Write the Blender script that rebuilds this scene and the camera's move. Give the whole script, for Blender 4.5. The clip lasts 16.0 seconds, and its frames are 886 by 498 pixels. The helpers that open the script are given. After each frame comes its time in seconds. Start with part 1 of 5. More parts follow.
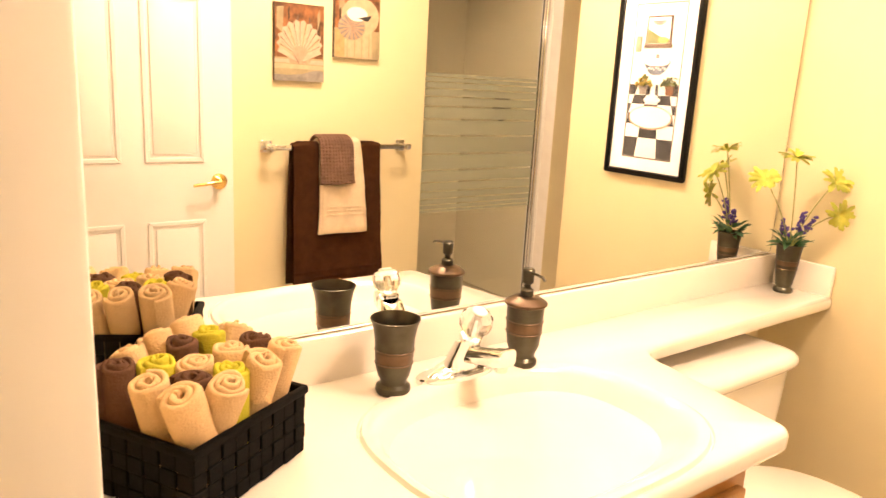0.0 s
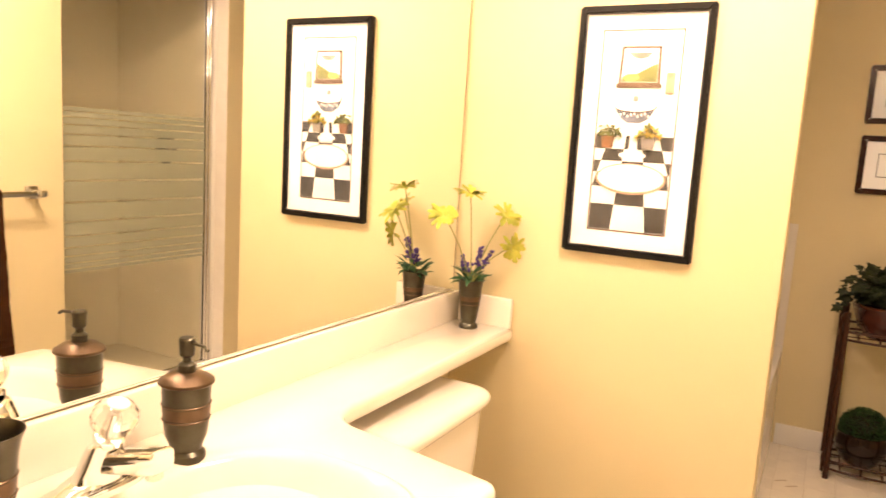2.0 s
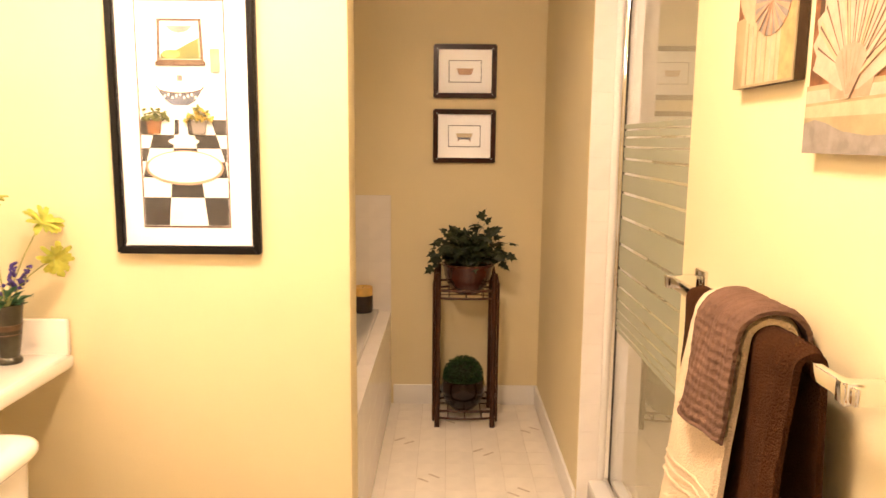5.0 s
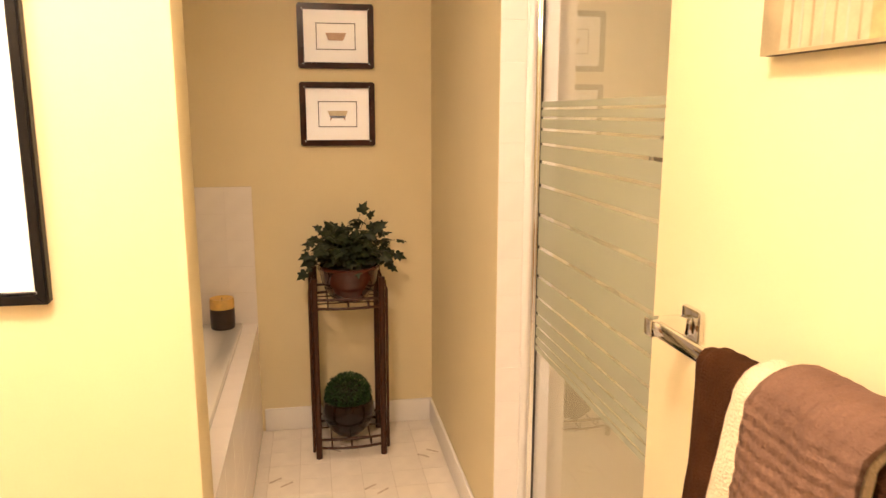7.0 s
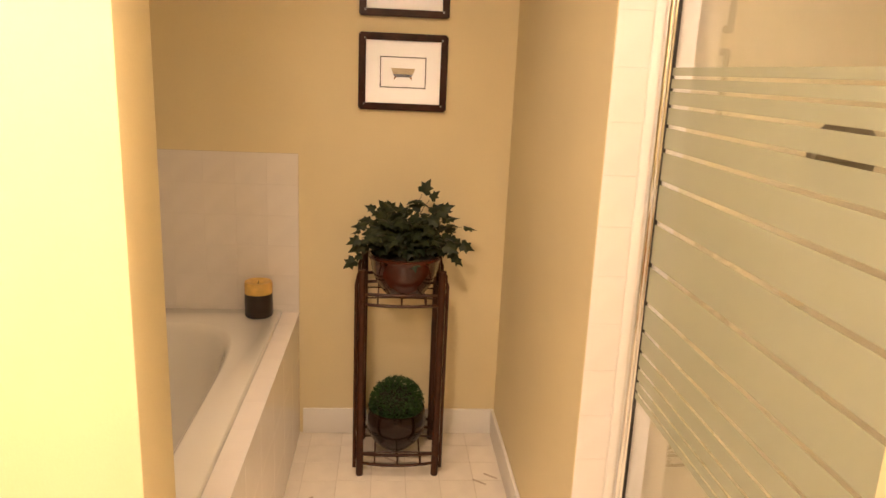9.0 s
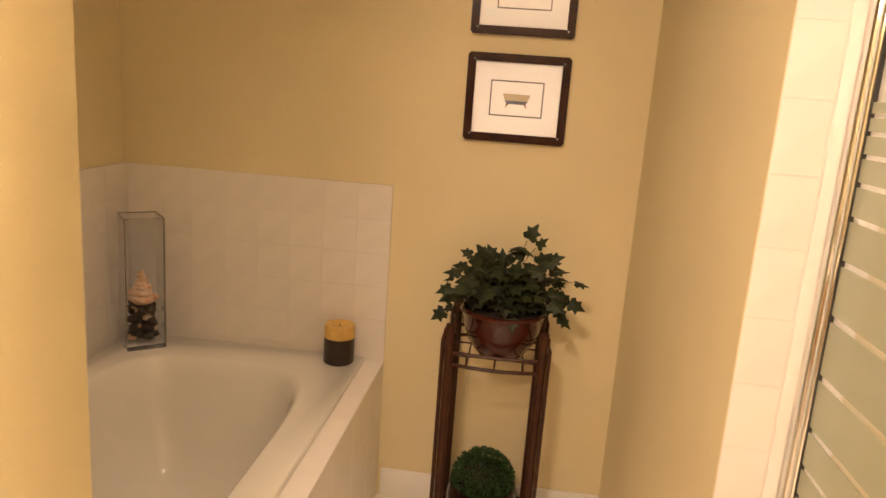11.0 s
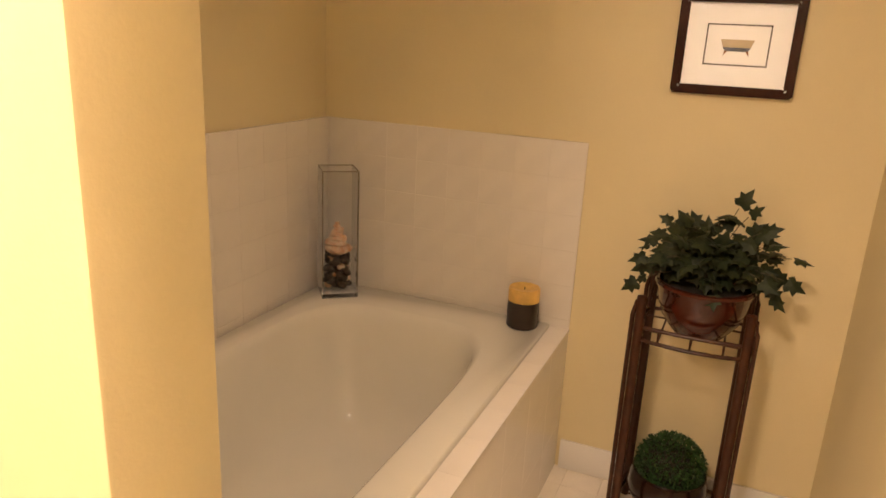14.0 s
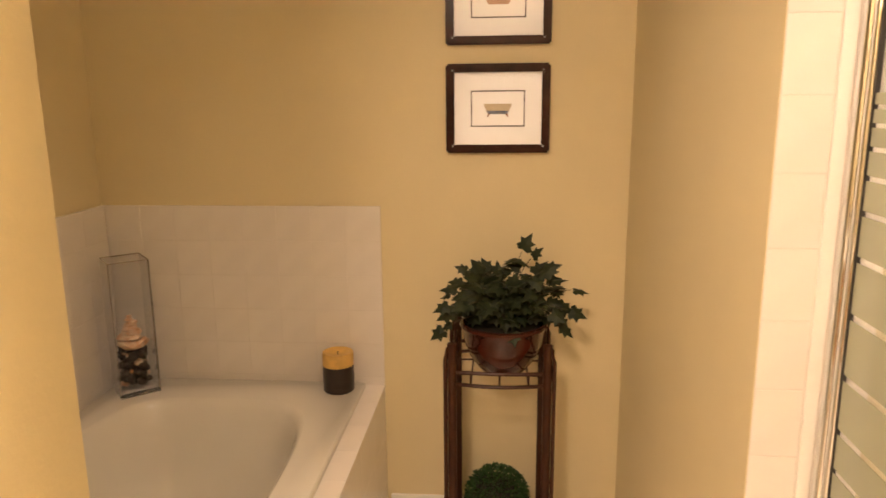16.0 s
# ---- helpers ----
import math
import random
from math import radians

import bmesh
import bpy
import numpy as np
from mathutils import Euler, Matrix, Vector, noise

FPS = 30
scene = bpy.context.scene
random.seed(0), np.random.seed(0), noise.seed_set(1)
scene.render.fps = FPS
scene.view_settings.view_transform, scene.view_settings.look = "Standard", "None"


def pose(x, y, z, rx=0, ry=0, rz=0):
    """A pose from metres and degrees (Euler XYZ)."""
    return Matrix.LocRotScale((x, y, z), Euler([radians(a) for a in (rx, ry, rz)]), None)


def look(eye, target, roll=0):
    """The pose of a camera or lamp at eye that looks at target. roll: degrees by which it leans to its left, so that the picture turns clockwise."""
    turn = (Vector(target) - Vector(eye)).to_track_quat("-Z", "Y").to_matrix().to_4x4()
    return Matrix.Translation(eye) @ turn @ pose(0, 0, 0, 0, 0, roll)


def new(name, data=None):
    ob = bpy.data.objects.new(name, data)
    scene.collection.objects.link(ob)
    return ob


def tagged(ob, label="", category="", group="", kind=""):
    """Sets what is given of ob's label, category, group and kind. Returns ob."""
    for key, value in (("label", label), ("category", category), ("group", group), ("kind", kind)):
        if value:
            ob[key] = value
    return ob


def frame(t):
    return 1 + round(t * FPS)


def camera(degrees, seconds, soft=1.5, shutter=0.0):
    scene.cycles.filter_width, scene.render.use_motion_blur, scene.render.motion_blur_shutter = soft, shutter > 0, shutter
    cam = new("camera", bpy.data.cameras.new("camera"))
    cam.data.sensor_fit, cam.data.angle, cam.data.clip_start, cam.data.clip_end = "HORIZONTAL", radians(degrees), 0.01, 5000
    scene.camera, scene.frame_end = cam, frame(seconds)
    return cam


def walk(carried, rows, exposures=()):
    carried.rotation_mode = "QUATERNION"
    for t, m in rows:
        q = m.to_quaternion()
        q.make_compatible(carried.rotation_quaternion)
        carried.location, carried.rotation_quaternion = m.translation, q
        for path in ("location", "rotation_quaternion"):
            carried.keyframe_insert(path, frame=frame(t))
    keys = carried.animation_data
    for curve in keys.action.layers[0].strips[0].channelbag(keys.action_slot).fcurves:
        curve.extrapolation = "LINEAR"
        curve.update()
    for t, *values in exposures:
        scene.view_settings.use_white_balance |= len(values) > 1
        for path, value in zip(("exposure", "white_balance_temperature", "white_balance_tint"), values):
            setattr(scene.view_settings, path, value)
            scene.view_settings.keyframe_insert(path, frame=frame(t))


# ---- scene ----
cam = camera(63.67, 16.0, 1.5, 0.3)
EXPOSURES = [(0.0, 2.08), (5.0, 2.2), (8.0, 2.28), (10.5, 2.27), (16.0, 2.22)]
PATH = [
    (0, (-0.1984, -1.1538, 1.3703), (0.9771, 0.3999, 0.9186), 3.10),
    (0.5, (-0.1512, -1.1071, 1.3682), (1.1307, 0.3688, 0.9458), 2.05),
    (1, (-0.0938, -1.0791, 1.3581), (1.3307, 0.2763, 0.9924), 2.35),
    (1.5, (-0.0607, -1.0898, 1.3739), (1.5262, 0.0813, 1.0416), 3.50),
    (2, (-0.0023, -1.0221, 1.3392), (1.7431, -0.0859, 1.0611), 3.50),
    (2.5, (0.0236, -1.0625, 1.3659), (1.8368, -0.2713, 1.0725), 2.63),
    (3, (0.0745, -1.0672, 1.37), (1.9624, -0.4769, 1.0744), 1.67),
    (3.5, (0.0613, -1.122, 1.3691), (1.9932, -0.6907, 1.0836), 1.68),
    (4, (0.0865, -1.1478, 1.3742), (2.0401, -0.8409, 1.0751), 1.52),
    (4.5, (0.1235, -1.1527, 1.3713), (2.0923, -1.0081, 1.0509), 0.40),
    (5, (0.205, -1.1758, 1.3599), (2.1823, -1.1695, 1.0597), 0.54),
    (7.5, (0.8725, -1.1502, 1.3906), (2.7993, -1.5229, 1.005), -0.00),
    (8, (1.0206, -1.1958, 1.3852), (2.9518, -1.4966, 0.9611), 0.89),
    (10.5, (1.4357, -1.2427, 1.4049), (3.3844, -1.1772, 0.9594), 3.80),
    (11, (1.554, -1.3079, 1.3921), (3.4959, -1.1033, 0.9596), 4.16),
    (11.5, (1.6317, -1.3431, 1.4019), (3.5365, -0.9626, 0.9257), 3.61),
    (12, (1.6579, -1.3483, 1.3769), (3.4875, -0.7516, 0.8324), 3.60),
    (12.5, (1.6672, -1.3431, 1.3713), (3.4325, -0.6402, 0.7469), 2.92),
    (13, (1.6727, -1.326, 1.3749), (3.4085, -0.5678, 0.7328), 3.11),
    (13.5, (1.6719, -1.3286, 1.3707), (3.4146, -0.5665, 0.7525), 2.87),
    (14, (1.6685, -1.3333, 1.3666), (3.4374, -0.594, 0.7968), 2.91),
    (14.5, (1.6583, -1.3373, 1.3742), (3.4818, -0.646, 0.9307), 2.19),
    (15, (1.6499, -1.3293, 1.4135), (3.5384, -0.814, 1.0036), -0.99),
    (15.5, (1.6201, -1.3056, 1.4097), (3.5453, -0.9466, 1.0035), -0.76),
    (16, (1.5993, -1.2787, 1.4173), (3.5487, -1.1152, 1.0009), -0.52),
]
walk(cam, [(t, look(eye, target, roll)) for t, eye, target, roll in PATH], exposures=EXPOSURES)

# ---------- light ----------
world = bpy.data.worlds.new("world")
scene.world = world
world.use_nodes = True
world.node_tree.nodes["Background"].inputs["Color"].default_value = (1.0, 0.8, 0.55, 1)
world.node_tree.nodes["Background"].inputs["Strength"].default_value = 0.05


# ---------- materials ----------
def mat(name, color, rough=0.5, metal=0.0, var=0.0, var_scale=6.0, color2=None, grain=0.0, grain_scale=200.0, bump=0.0, bump_scale=150.0, coat=0.0, spec=0.5, random=0.0, sheen=0.0, relief=0.002, rib=0.0):
    """A principled material with two scales of colour variation and fine relief."""
    m = bpy.data.materials.new(name)
    m.use_nodes = True
    nt = m.node_tree
    p = nt.nodes["Principled BSDF"]
    p.inputs["Roughness"].default_value = rough
    p.inputs["Metallic"].default_value = metal
    p.inputs["Coat Weight"].default_value = coat
    p.inputs["Specular IOR Level"].default_value = spec
    p.inputs["Sheen Weight"].default_value = sheen
    tex = nt.nodes.new("ShaderNodeTexCoord")
    base = None
    c2 = color2 or tuple(c * (1 - var) for c in color)
    n1 = nt.nodes.new("ShaderNodeTexNoise")
    n1.inputs["Scale"].default_value = var_scale
    n1.inputs["Detail"].default_value = 4
    nt.links.new(tex.outputs["Object"], n1.inputs["Vector"])
    mix = nt.nodes.new("ShaderNodeMix")
    mix.data_type = "RGBA"
    mix.inputs["A"].default_value = (*color, 1)
    mix.inputs["B"].default_value = (*c2, 1)
    ramp = nt.nodes.new("ShaderNodeValToRGB")
    ramp.color_ramp.elements[0].position, ramp.color_ramp.elements[1].position = 0.35, 0.65
    nt.links.new(n1.outputs["Fac"], ramp.inputs["Fac"])
    nt.links.new(ramp.outputs["Color"], mix.inputs["Factor"])
    base = mix.outputs["Result"]
    if grain or random:
        n2 = nt.nodes.new("ShaderNodeTexNoise")
        n2.inputs["Scale"].default_value = grain_scale
        nt.links.new(tex.outputs["Object"], n2.inputs["Vector"])
        hsv = nt.nodes.new("ShaderNodeHueSaturation")
        val = nt.nodes.new("ShaderNodeMath")
        val.operation = "MULTIPLY_ADD"
        val.inputs[1].default_value, val.inputs[2].default_value = 2 * grain, 1 - grain
        nt.links.new(n2.outputs["Fac"], val.inputs[0])
        out = val.outputs[0]
        if random:
            info = nt.nodes.new("ShaderNodeObjectInfo")
            add = nt.nodes.new("ShaderNodeMath")
            add.operation = "MULTIPLY_ADD"
            add.inputs[1].default_value = random
            nt.links.new(info.outputs["Random"], add.inputs[0])
            nt.links.new(out, add.inputs[2])
            out = add.outputs[0]
        nt.links.new(out, hsv.inputs["Value"])
        nt.links.new(base, hsv.inputs["Color"])
        base = hsv.outputs["Color"]
    nt.links.new(base, p.inputs["Base Color"])
    if bump:
        n3 = nt.nodes.new("ShaderNodeTexNoise")
        n3.inputs["Scale"].default_value = bump_scale
        n3.inputs["Detail"].default_value = 3
        nt.links.new(tex.outputs["Object"], n3.inputs["Vector"])
        b = nt.nodes.new("ShaderNodeBump")
        b.inputs["Strength"].default_value = bump
        b.inputs["Distance"].default_value = relief
        nt.links.new(n3.outputs["Fac"], b.inputs["Height"])
        if rib:
            last = b
            for axis in ("X", "Z"):
                w = nt.nodes.new("ShaderNodeTexWave")
                w.bands_direction = axis
                w.inputs["Scale"].default_value = rib
                w.inputs["Distortion"].default_value = 0.6
                nt.links.new(tex.outputs["Object"], w.inputs["Vector"])
                b2 = nt.nodes.new("ShaderNodeBump")
                b2.inputs["Strength"].default_value = 0.45
                b2.inputs["Distance"].default_value = 0.004
                nt.links.new(w.outputs["Fac"], b2.inputs["Height"])
                nt.links.new(last.outputs["Normal"], b2.inputs["Normal"])
                last = b2
            b = last
        nt.links.new(b.outputs["Normal"], p.inputs["Normal"])
    return m


def glass_mat(name, color=(1, 1, 1), rough=0.0, ior=1.45, clear=0.0):
    """Clear glass; clear mixes in plain see-through for thin panes."""
    m = bpy.data.materials.new(name)
    m.use_nodes = True
    nt = m.node_tree
    p = nt.nodes["Principled BSDF"]
    p.inputs["Base Color"].default_value = (*color, 1)
    p.inputs["Roughness"].default_value = rough
    p.inputs["IOR"].default_value = ior
    p.inputs["Transmission Weight"].default_value = 1.0
    return m


def frost_mat(name):
    """Etched glass: scatters light both ways, keeps some view through and a soft gloss."""
    m = bpy.data.materials.new(name)
    m.use_nodes = True
    nt = m.node_tree
    nt.nodes.remove(nt.nodes["Principled BSDF"])
    d = nt.nodes.new("ShaderNodeBsdfDiffuse")
    d.inputs["Color"].default_value = (0.60, 0.62, 0.47, 1)
    tr = nt.nodes.new("ShaderNodeBsdfTranslucent")
    tr.inputs["Color"].default_value = (0.74, 0.74, 0.64, 1)
    tp = nt.nodes.new("ShaderNodeBsdfTransparent")
    tp.inputs["Color"].default_value = (0.88, 0.89, 0.82, 1)
    g = nt.nodes.new("ShaderNodeBsdfGlossy")
    g.inputs["Roughness"].default_value = 0.12
    m1, m2, m3 = (nt.nodes.new("ShaderNodeMixShader") for _ in range(3))
    m1.inputs[0].default_value, m2.inputs[0].default_value = 0.5, 0.48
    nt.links.new(d.outputs[0], m1.inputs[1])
    nt.links.new(tr.outputs[0], m1.inputs[2])
    nt.links.new(m1.outputs[0], m2.inputs[1])
    nt.links.new(tp.outputs[0], m2.inputs[2])
    m3.inputs[0].default_value = 0.05
    nt.links.new(m2.outputs[0], m3.inputs[1])
    nt.links.new(g.outputs[0], m3.inputs[2])
    nt.links.new(m3.outputs[0], nt.nodes["Material Output"].inputs["Surface"])
    return m


def glow_mat(name, color, strength):
    m = bpy.data.materials.new(name)
    m.use_nodes = True
    p = m.node_tree.nodes["Principled BSDF"]
    p.inputs["Emission Color"].default_value = (*color, 1)
    p.inputs["Emission Strength"].default_value = strength
    return m


WALL = mat("cream wall paint", (0.79, 0.69, 0.44), 0.55, var=0.04, var_scale=2.5, bump=0.12, bump_scale=260, grain=0.02, spec=0.35)
CEIL = mat("ceiling paint", (0.8, 0.78, 0.72), 0.8, var=0.03, bump=0.3, bump_scale=90)
TRIM = mat("white trim paint", (0.86, 0.84, 0.80), 0.35, var=0.04, var_scale=5, bump=0.04)
DOORM = mat("white door paint", (0.82, 0.8, 0.76), 0.3, var=0.03, var_scale=4, bump=0.05, bump_scale=80)
TILE = mat("white glazed tile", (0.84, 0.80, 0.75), 0.12, var=0.04, var_scale=9, bump=0.02, bump_scale=30, random=0.02, grain=0.01)
GROUT = mat("pale grout", (0.80, 0.755, 0.70), 0.85, var=0.08, var_scale=12, bump=0.3)
TUBM = mat("almond acrylic", (0.79, 0.775, 0.715), 0.1, var=0.03, var_scale=3, coat=0.3)
FLOORM = mat("cream vinyl tile", (0.86, 0.80, 0.70), 0.28, var=0.08, var_scale=10, grain=0.04, grain_scale=90, random=0.05, bump=0.05)
FLOORG = mat("vinyl joint", (0.66, 0.59, 0.48), 0.5, var=0.1)
MOTIF = mat("brown vinyl motif", (0.62, 0.51, 0.40), 0.4, var=0.3, var_scale=60)
COUNTER = mat("almond cultured marble", (0.83, 0.78, 0.70), 0.14, var=0.04, var_scale=5, coat=0.4, grain=0.01)
OAK = mat("honey oak", (0.52, 0.27, 0.09), 0.35, var=0.3, var_scale=14, color2=(0.40, 0.19, 0.06), grain=0.12, grain_scale=300, coat=0.2)
CHROME = mat("chrome", (0.82, 0.82, 0.82), 0.07, 1.0, var=0.05)
BRUSHED = mat("satin chrome", (0.74, 0.72, 0.68), 0.22, 1.0, var=0.06)
BRASS = mat("polished brass", (0.85, 0.58, 0.2), 0.15, 1.0, var=0.08)
BRONZE = mat("oil rubbed bronze", (0.082, 0.078, 0.056), 0.30, 0.85, var=0.3, var_scale=25, color2=(0.058, 0.050, 0.036), grain=0.12)
COPPER = mat("rubbed copper edge", (0.145, 0.095, 0.060), 0.36, 0.85, var=0.3, var_scale=30)
STEEL = mat("dull steel", (0.30, 0.28, 0.25), 0.35, 0.9, var=0.1)
MIRROR = mat("silvered mirror", (0.93, 0.93, 0.9), 0.0, 1.0)
CRYSTAL = glass_mat("clear acrylic", (1, 0.98, 0.96), 0.22, 1.28)
PANE = glass_mat("picture glass", (1, 1, 1))
SHOWERG = glass_mat("shower glass", (0.95, 0.97, 0.95))
SEAL = mat("dark rubber seal", (0.03, 0.026, 0.022), 0.6, var=0.2)
FROST = frost_mat("etched glass band")
BLACKF = mat("black lacquer frame", (0.006, 0.005, 0.0045), 0.4, var=0.3, spec=0.25)
MAHOG = mat("dark mahogany frame", (0.042, 0.010, 0.006), 0.26, var=0.4, var_scale=20, spec=0.35)
MATB = mat("white mat board", (0.84, 0.83, 0.8), 0.85, var=0.02, bump=0.05)
STANDM = mat("dark brown iron", (0.055, 0.017, 0.006), 0.42, 0.0, spec=0.3, var=0.35, var_scale=30, grain=0.1)
BASKETM = mat("black woven strap", (0.0045, 0.004, 0.0035), 0.68, spec=0.08, var=0.4, var_scale=40, bump=0.3, bump_scale=400, random=0.1, grain=0.1)


def cloth(name, c, deep=0.28):
    return mat(name, c, 0.95, var=deep, var_scale=22, grain=0.18, grain_scale=500, bump=1.0, bump_scale=320, relief=0.007, sheen=0.0, spec=0.05, random=0.06)


BROWNT = cloth("brown terry", (0.062, 0.025, 0.010))
PEACHT = cloth("peach terry", (0.80, 0.65, 0.46), 0.10)
TAUPET = mat("taupe waffle terry", (0.17, 0.10, 0.07), 0.95, var=0.2, var_scale=22, grain=0.15, grain_scale=500, bump=0.7, bump_scale=320, relief=0.004, spec=0.05, rib=22.0)
TANT = mat("tan terry", (0.64, 0.45, 0.25), 0.95, var=0.12, var_scale=18, grain=0.10, grain_scale=420, bump=0.55, bump_scale=300, relief=0.004, spec=0.05, random=0.08)
LIMET = mat("lime terry", (0.50, 0.47, 0.05), 0.95, var=0.15, var_scale=18, grain=0.10, grain_scale=420, bump=0.55, bump_scale=300, relief=0.004, spec=0.05, random=0.06)
CHOCT = mat("chocolate terry", (0.115, 0.060, 0.038), 0.95, var=0.2, var_scale=18, grain=0.12, grain_scale=420, bump=0.55, bump_scale=300, relief=0.004, spec=0.05, random=0.06)
POTRED = mat("oxblood glazed pottery", (0.062, 0.011, 0.0045), 0.14, var=0.5, var_scale=12, color2=(0.034, 0.008, 0.005), coat=0.15, spec=0.4)
POTDARK = mat("dark brown glazed pottery", (0.018, 0.006, 0.0035), 0.17, var=0.5, var_scale=14, spec=0.35)
SOIL = mat("dark moss", (0.03, 0.025, 0.015), 0.95, var=0.4, var_scale=60, bump=0.8)
IVY = mat("ivy leaf", (0.027, 0.036, 0.012), 0.5, spec=0.25, var=0.5, var_scale=35, color2=(0.013, 0.022, 0.009), grain=0.1)
IVYSTEM = mat("ivy stem", (0.07, 0.06, 0.03), 0.7, var=0.3)
BOX = mat("boxwood leaf", (0.03, 0.085, 0.015), 0.5, var=0.6, var_scale=50, color2=(0.012, 0.04, 0.008))
LEAFG = mat("artificial green leaf", (0.06, 0.17, 0.06), 0.5, var=0.4, var_scale=60, color2=(0.03, 0.1, 0.06))
STEMG = mat("pale green stem", (0.36, 0.36, 0.12), 0.6, var=0.3, var_scale=50)
PETALY = mat("yellow green petal", (0.52, 0.50, 0.07), 0.6, var=0.4, var_scale=40, color2=(0.36, 0.40, 0.06))
LAVEND = mat("violet blossom", (0.10, 0.06, 0.30), 0.7, var=0.5, var_scale=90)
WAXD = mat("dark brown wax", (0.022, 0.010, 0.005), 0.35, var=0.5, var_scale=30, coat=0.2)
WAXL = mat("honey wax", (0.78, 0.50, 0.14), 0.5, var=0.2, var_scale=30)
STONE = mat("dark river stone", (0.040, 0.022, 0.010), 0.4, var=0.6, var_scale=30, random=0.06, grain=0.1)
SHELLM = mat("pale sea shell", (0.78, 0.64, 0.48), 0.5, var=0.4, var_scale=45, color2=(0.62, 0.30, 0.13))
GLASSEDGE = mat("dark glass edge", (0.44, 0.39, 0.30), 0.15, var=0.3, var_scale=20, spec=0.5)
VASEG = glass_mat("vase glass", (0.99, 0.99, 0.985), 0.0, 1.35)
PORC = mat("almond porcelain", (0.82, 0.78, 0.7), 0.1, var=0.03, coat=0.4)
SURR = mat("shower surround", (0.68, 0.61, 0.43), 0.2, var=0.04, var_scale=3)
BULB = glow_mat("frosted bulb", (1.0, 0.715, 0.515), 18.0)
DOME = glow_mat("glowing opal glass", (1.0, 0.715, 0.515), 33.0)
# glow of the fill added inside the shower stall
SHFILL = glow_mat("shower fill glow", (1.0, 0.715, 0.515), 3.2)
# glow of the added tub and corridor fill
TUBFILL = glow_mat("tub fill glow", (1.0, 0.715, 0.515), 54.0)


def flat(name, c, var=0.25, sc=40):
    return mat(name, c, 0.7, var=var, var_scale=sc, grain=0.06, grain_scale=400)


A_WHITE = flat("print white", (0.8, 0.78, 0.73), 0.05)
A_CREAM = flat("print cream", (0.50, 0.40, 0.25), 0.15)
A_BLACK = flat("print black", (0.03, 0.028, 0.028), 0.4)
A_GREY = flat("print grey", (0.28, 0.25, 0.22), 0.3)
A_RUST = flat("print rust brown", (0.30, 0.12, 0.04), 0.75, 22)
A_GREEN = flat("print green", (0.2, 0.22, 0.06), 0.5)
A_YELLOW = flat("print ochre", (0.6, 0.45, 0.1), 0.4)
A_BLUE = flat("print slate blue", (0.16, 0.18, 0.24), 0.5)
A_PINK = flat("print shell pink", (0.50, 0.31, 0.20), 0.25)
A_SAND = flat("print sand", (0.37, 0.30, 0.17), 0.3, 16)
A_SHELL = flat("print pale shell", (0.52, 0.40, 0.29), 0.15, 60)
A_DGREEN = flat("print dark green", (0.07, 0.085, 0.025), 0.5)
A_EDGE = flat("print dark canvas edge", (0.07, 0.035, 0.015), 0.3)
A_BASE = flat("print rosy shell base", (0.47, 0.33, 0.23), 0.2)
A_TAN = flat("print tan", (0.50, 0.34, 0.15), 0.3)
A_LINE = flat("print brown line", (0.14, 0.08, 0.05), 0.3)

# ---------- mesh helpers ----------
ORG = {}


def thing(name, at, label, category, group="", kind=""):
    """A top-level thing: an Empty at its base."""
    e = new(name)
    e.location = at
    ORG[e.name] = Vector(at)
    return tagged(e, label, category, group, kind)


def mesh_of(bm, material, smooth=None):
    me = bpy.data.meshes.new("mesh")
    bmesh.ops.recalc_face_normals(bm, faces=bm.faces[:])
    bm.to_mesh(me)
    bm.free()
    me.materials.append(material)
    if smooth is not None:
        me.polygons.foreach_set("use_smooth", [True] * len(me.polygons))
        if smooth < 180:
            me.set_sharp_from_angle(angle=radians(smooth))
    return me


def part(name, bm, material, parent, label="", smooth=35):
    """Links a bmesh, given in world metres, as one mesh under a thing or part."""
    org = ORG[parent.name]
    bmesh.ops.translate(bm, vec=-org, verts=bm.verts[:])
    ob = new(name, mesh_of(bm, material, smooth))
    ob.parent = parent
    ORG[ob.name] = org
    return tagged(ob, label)


def solid(name, bm, material, at, label, category="", group="", kind="", smooth=35):
    """A thing that is a single mesh."""
    at = Vector(at)
    bmesh.ops.translate(bm, vec=-at, verts=bm.verts[:])
    ob = new(name, mesh_of(bm, material, smooth))
    ob.location = at
    ORG[ob.name] = at
    return tagged(ob, label, category, group, kind)


def box(x0, x1, y0, y1, z0, z1, bevel=0.0, bm=None, seg=2):
    own = bm is None
    b = bmesh.new()
    bmesh.ops.create_cube(b, size=1)
    bmesh.ops.scale(b, vec=(x1 - x0, y1 - y0, z1 - z0), verts=b.verts[:])
    bmesh.ops.translate(b, vec=((x0 + x1) / 2, (y0 + y1) / 2, (z0 + z1) / 2), verts=b.verts[:])
    if bevel:
        bmesh.ops.bevel(b, geom=b.edges[:], offset=bevel, segments=seg, profile=0.5, affect="EDGES")
    if own:
        return b
    merge(bm, b)
    return bm


def merge(bm, other, m=None):
    """Adds the faces of another bmesh, moved by m."""
    if m is not None:
        bmesh.ops.transform(other, matrix=m, verts=other.verts[:])
    tmp = bpy.data.meshes.new("tmp")
    other.to_mesh(tmp)
    other.free()
    bm.from_mesh(tmp)
    bpy.data.meshes.remove(tmp)
    return bm


def moved(bm, m):
    bmesh.ops.transform(bm, matrix=m, verts=bm.verts[:])
    return bm


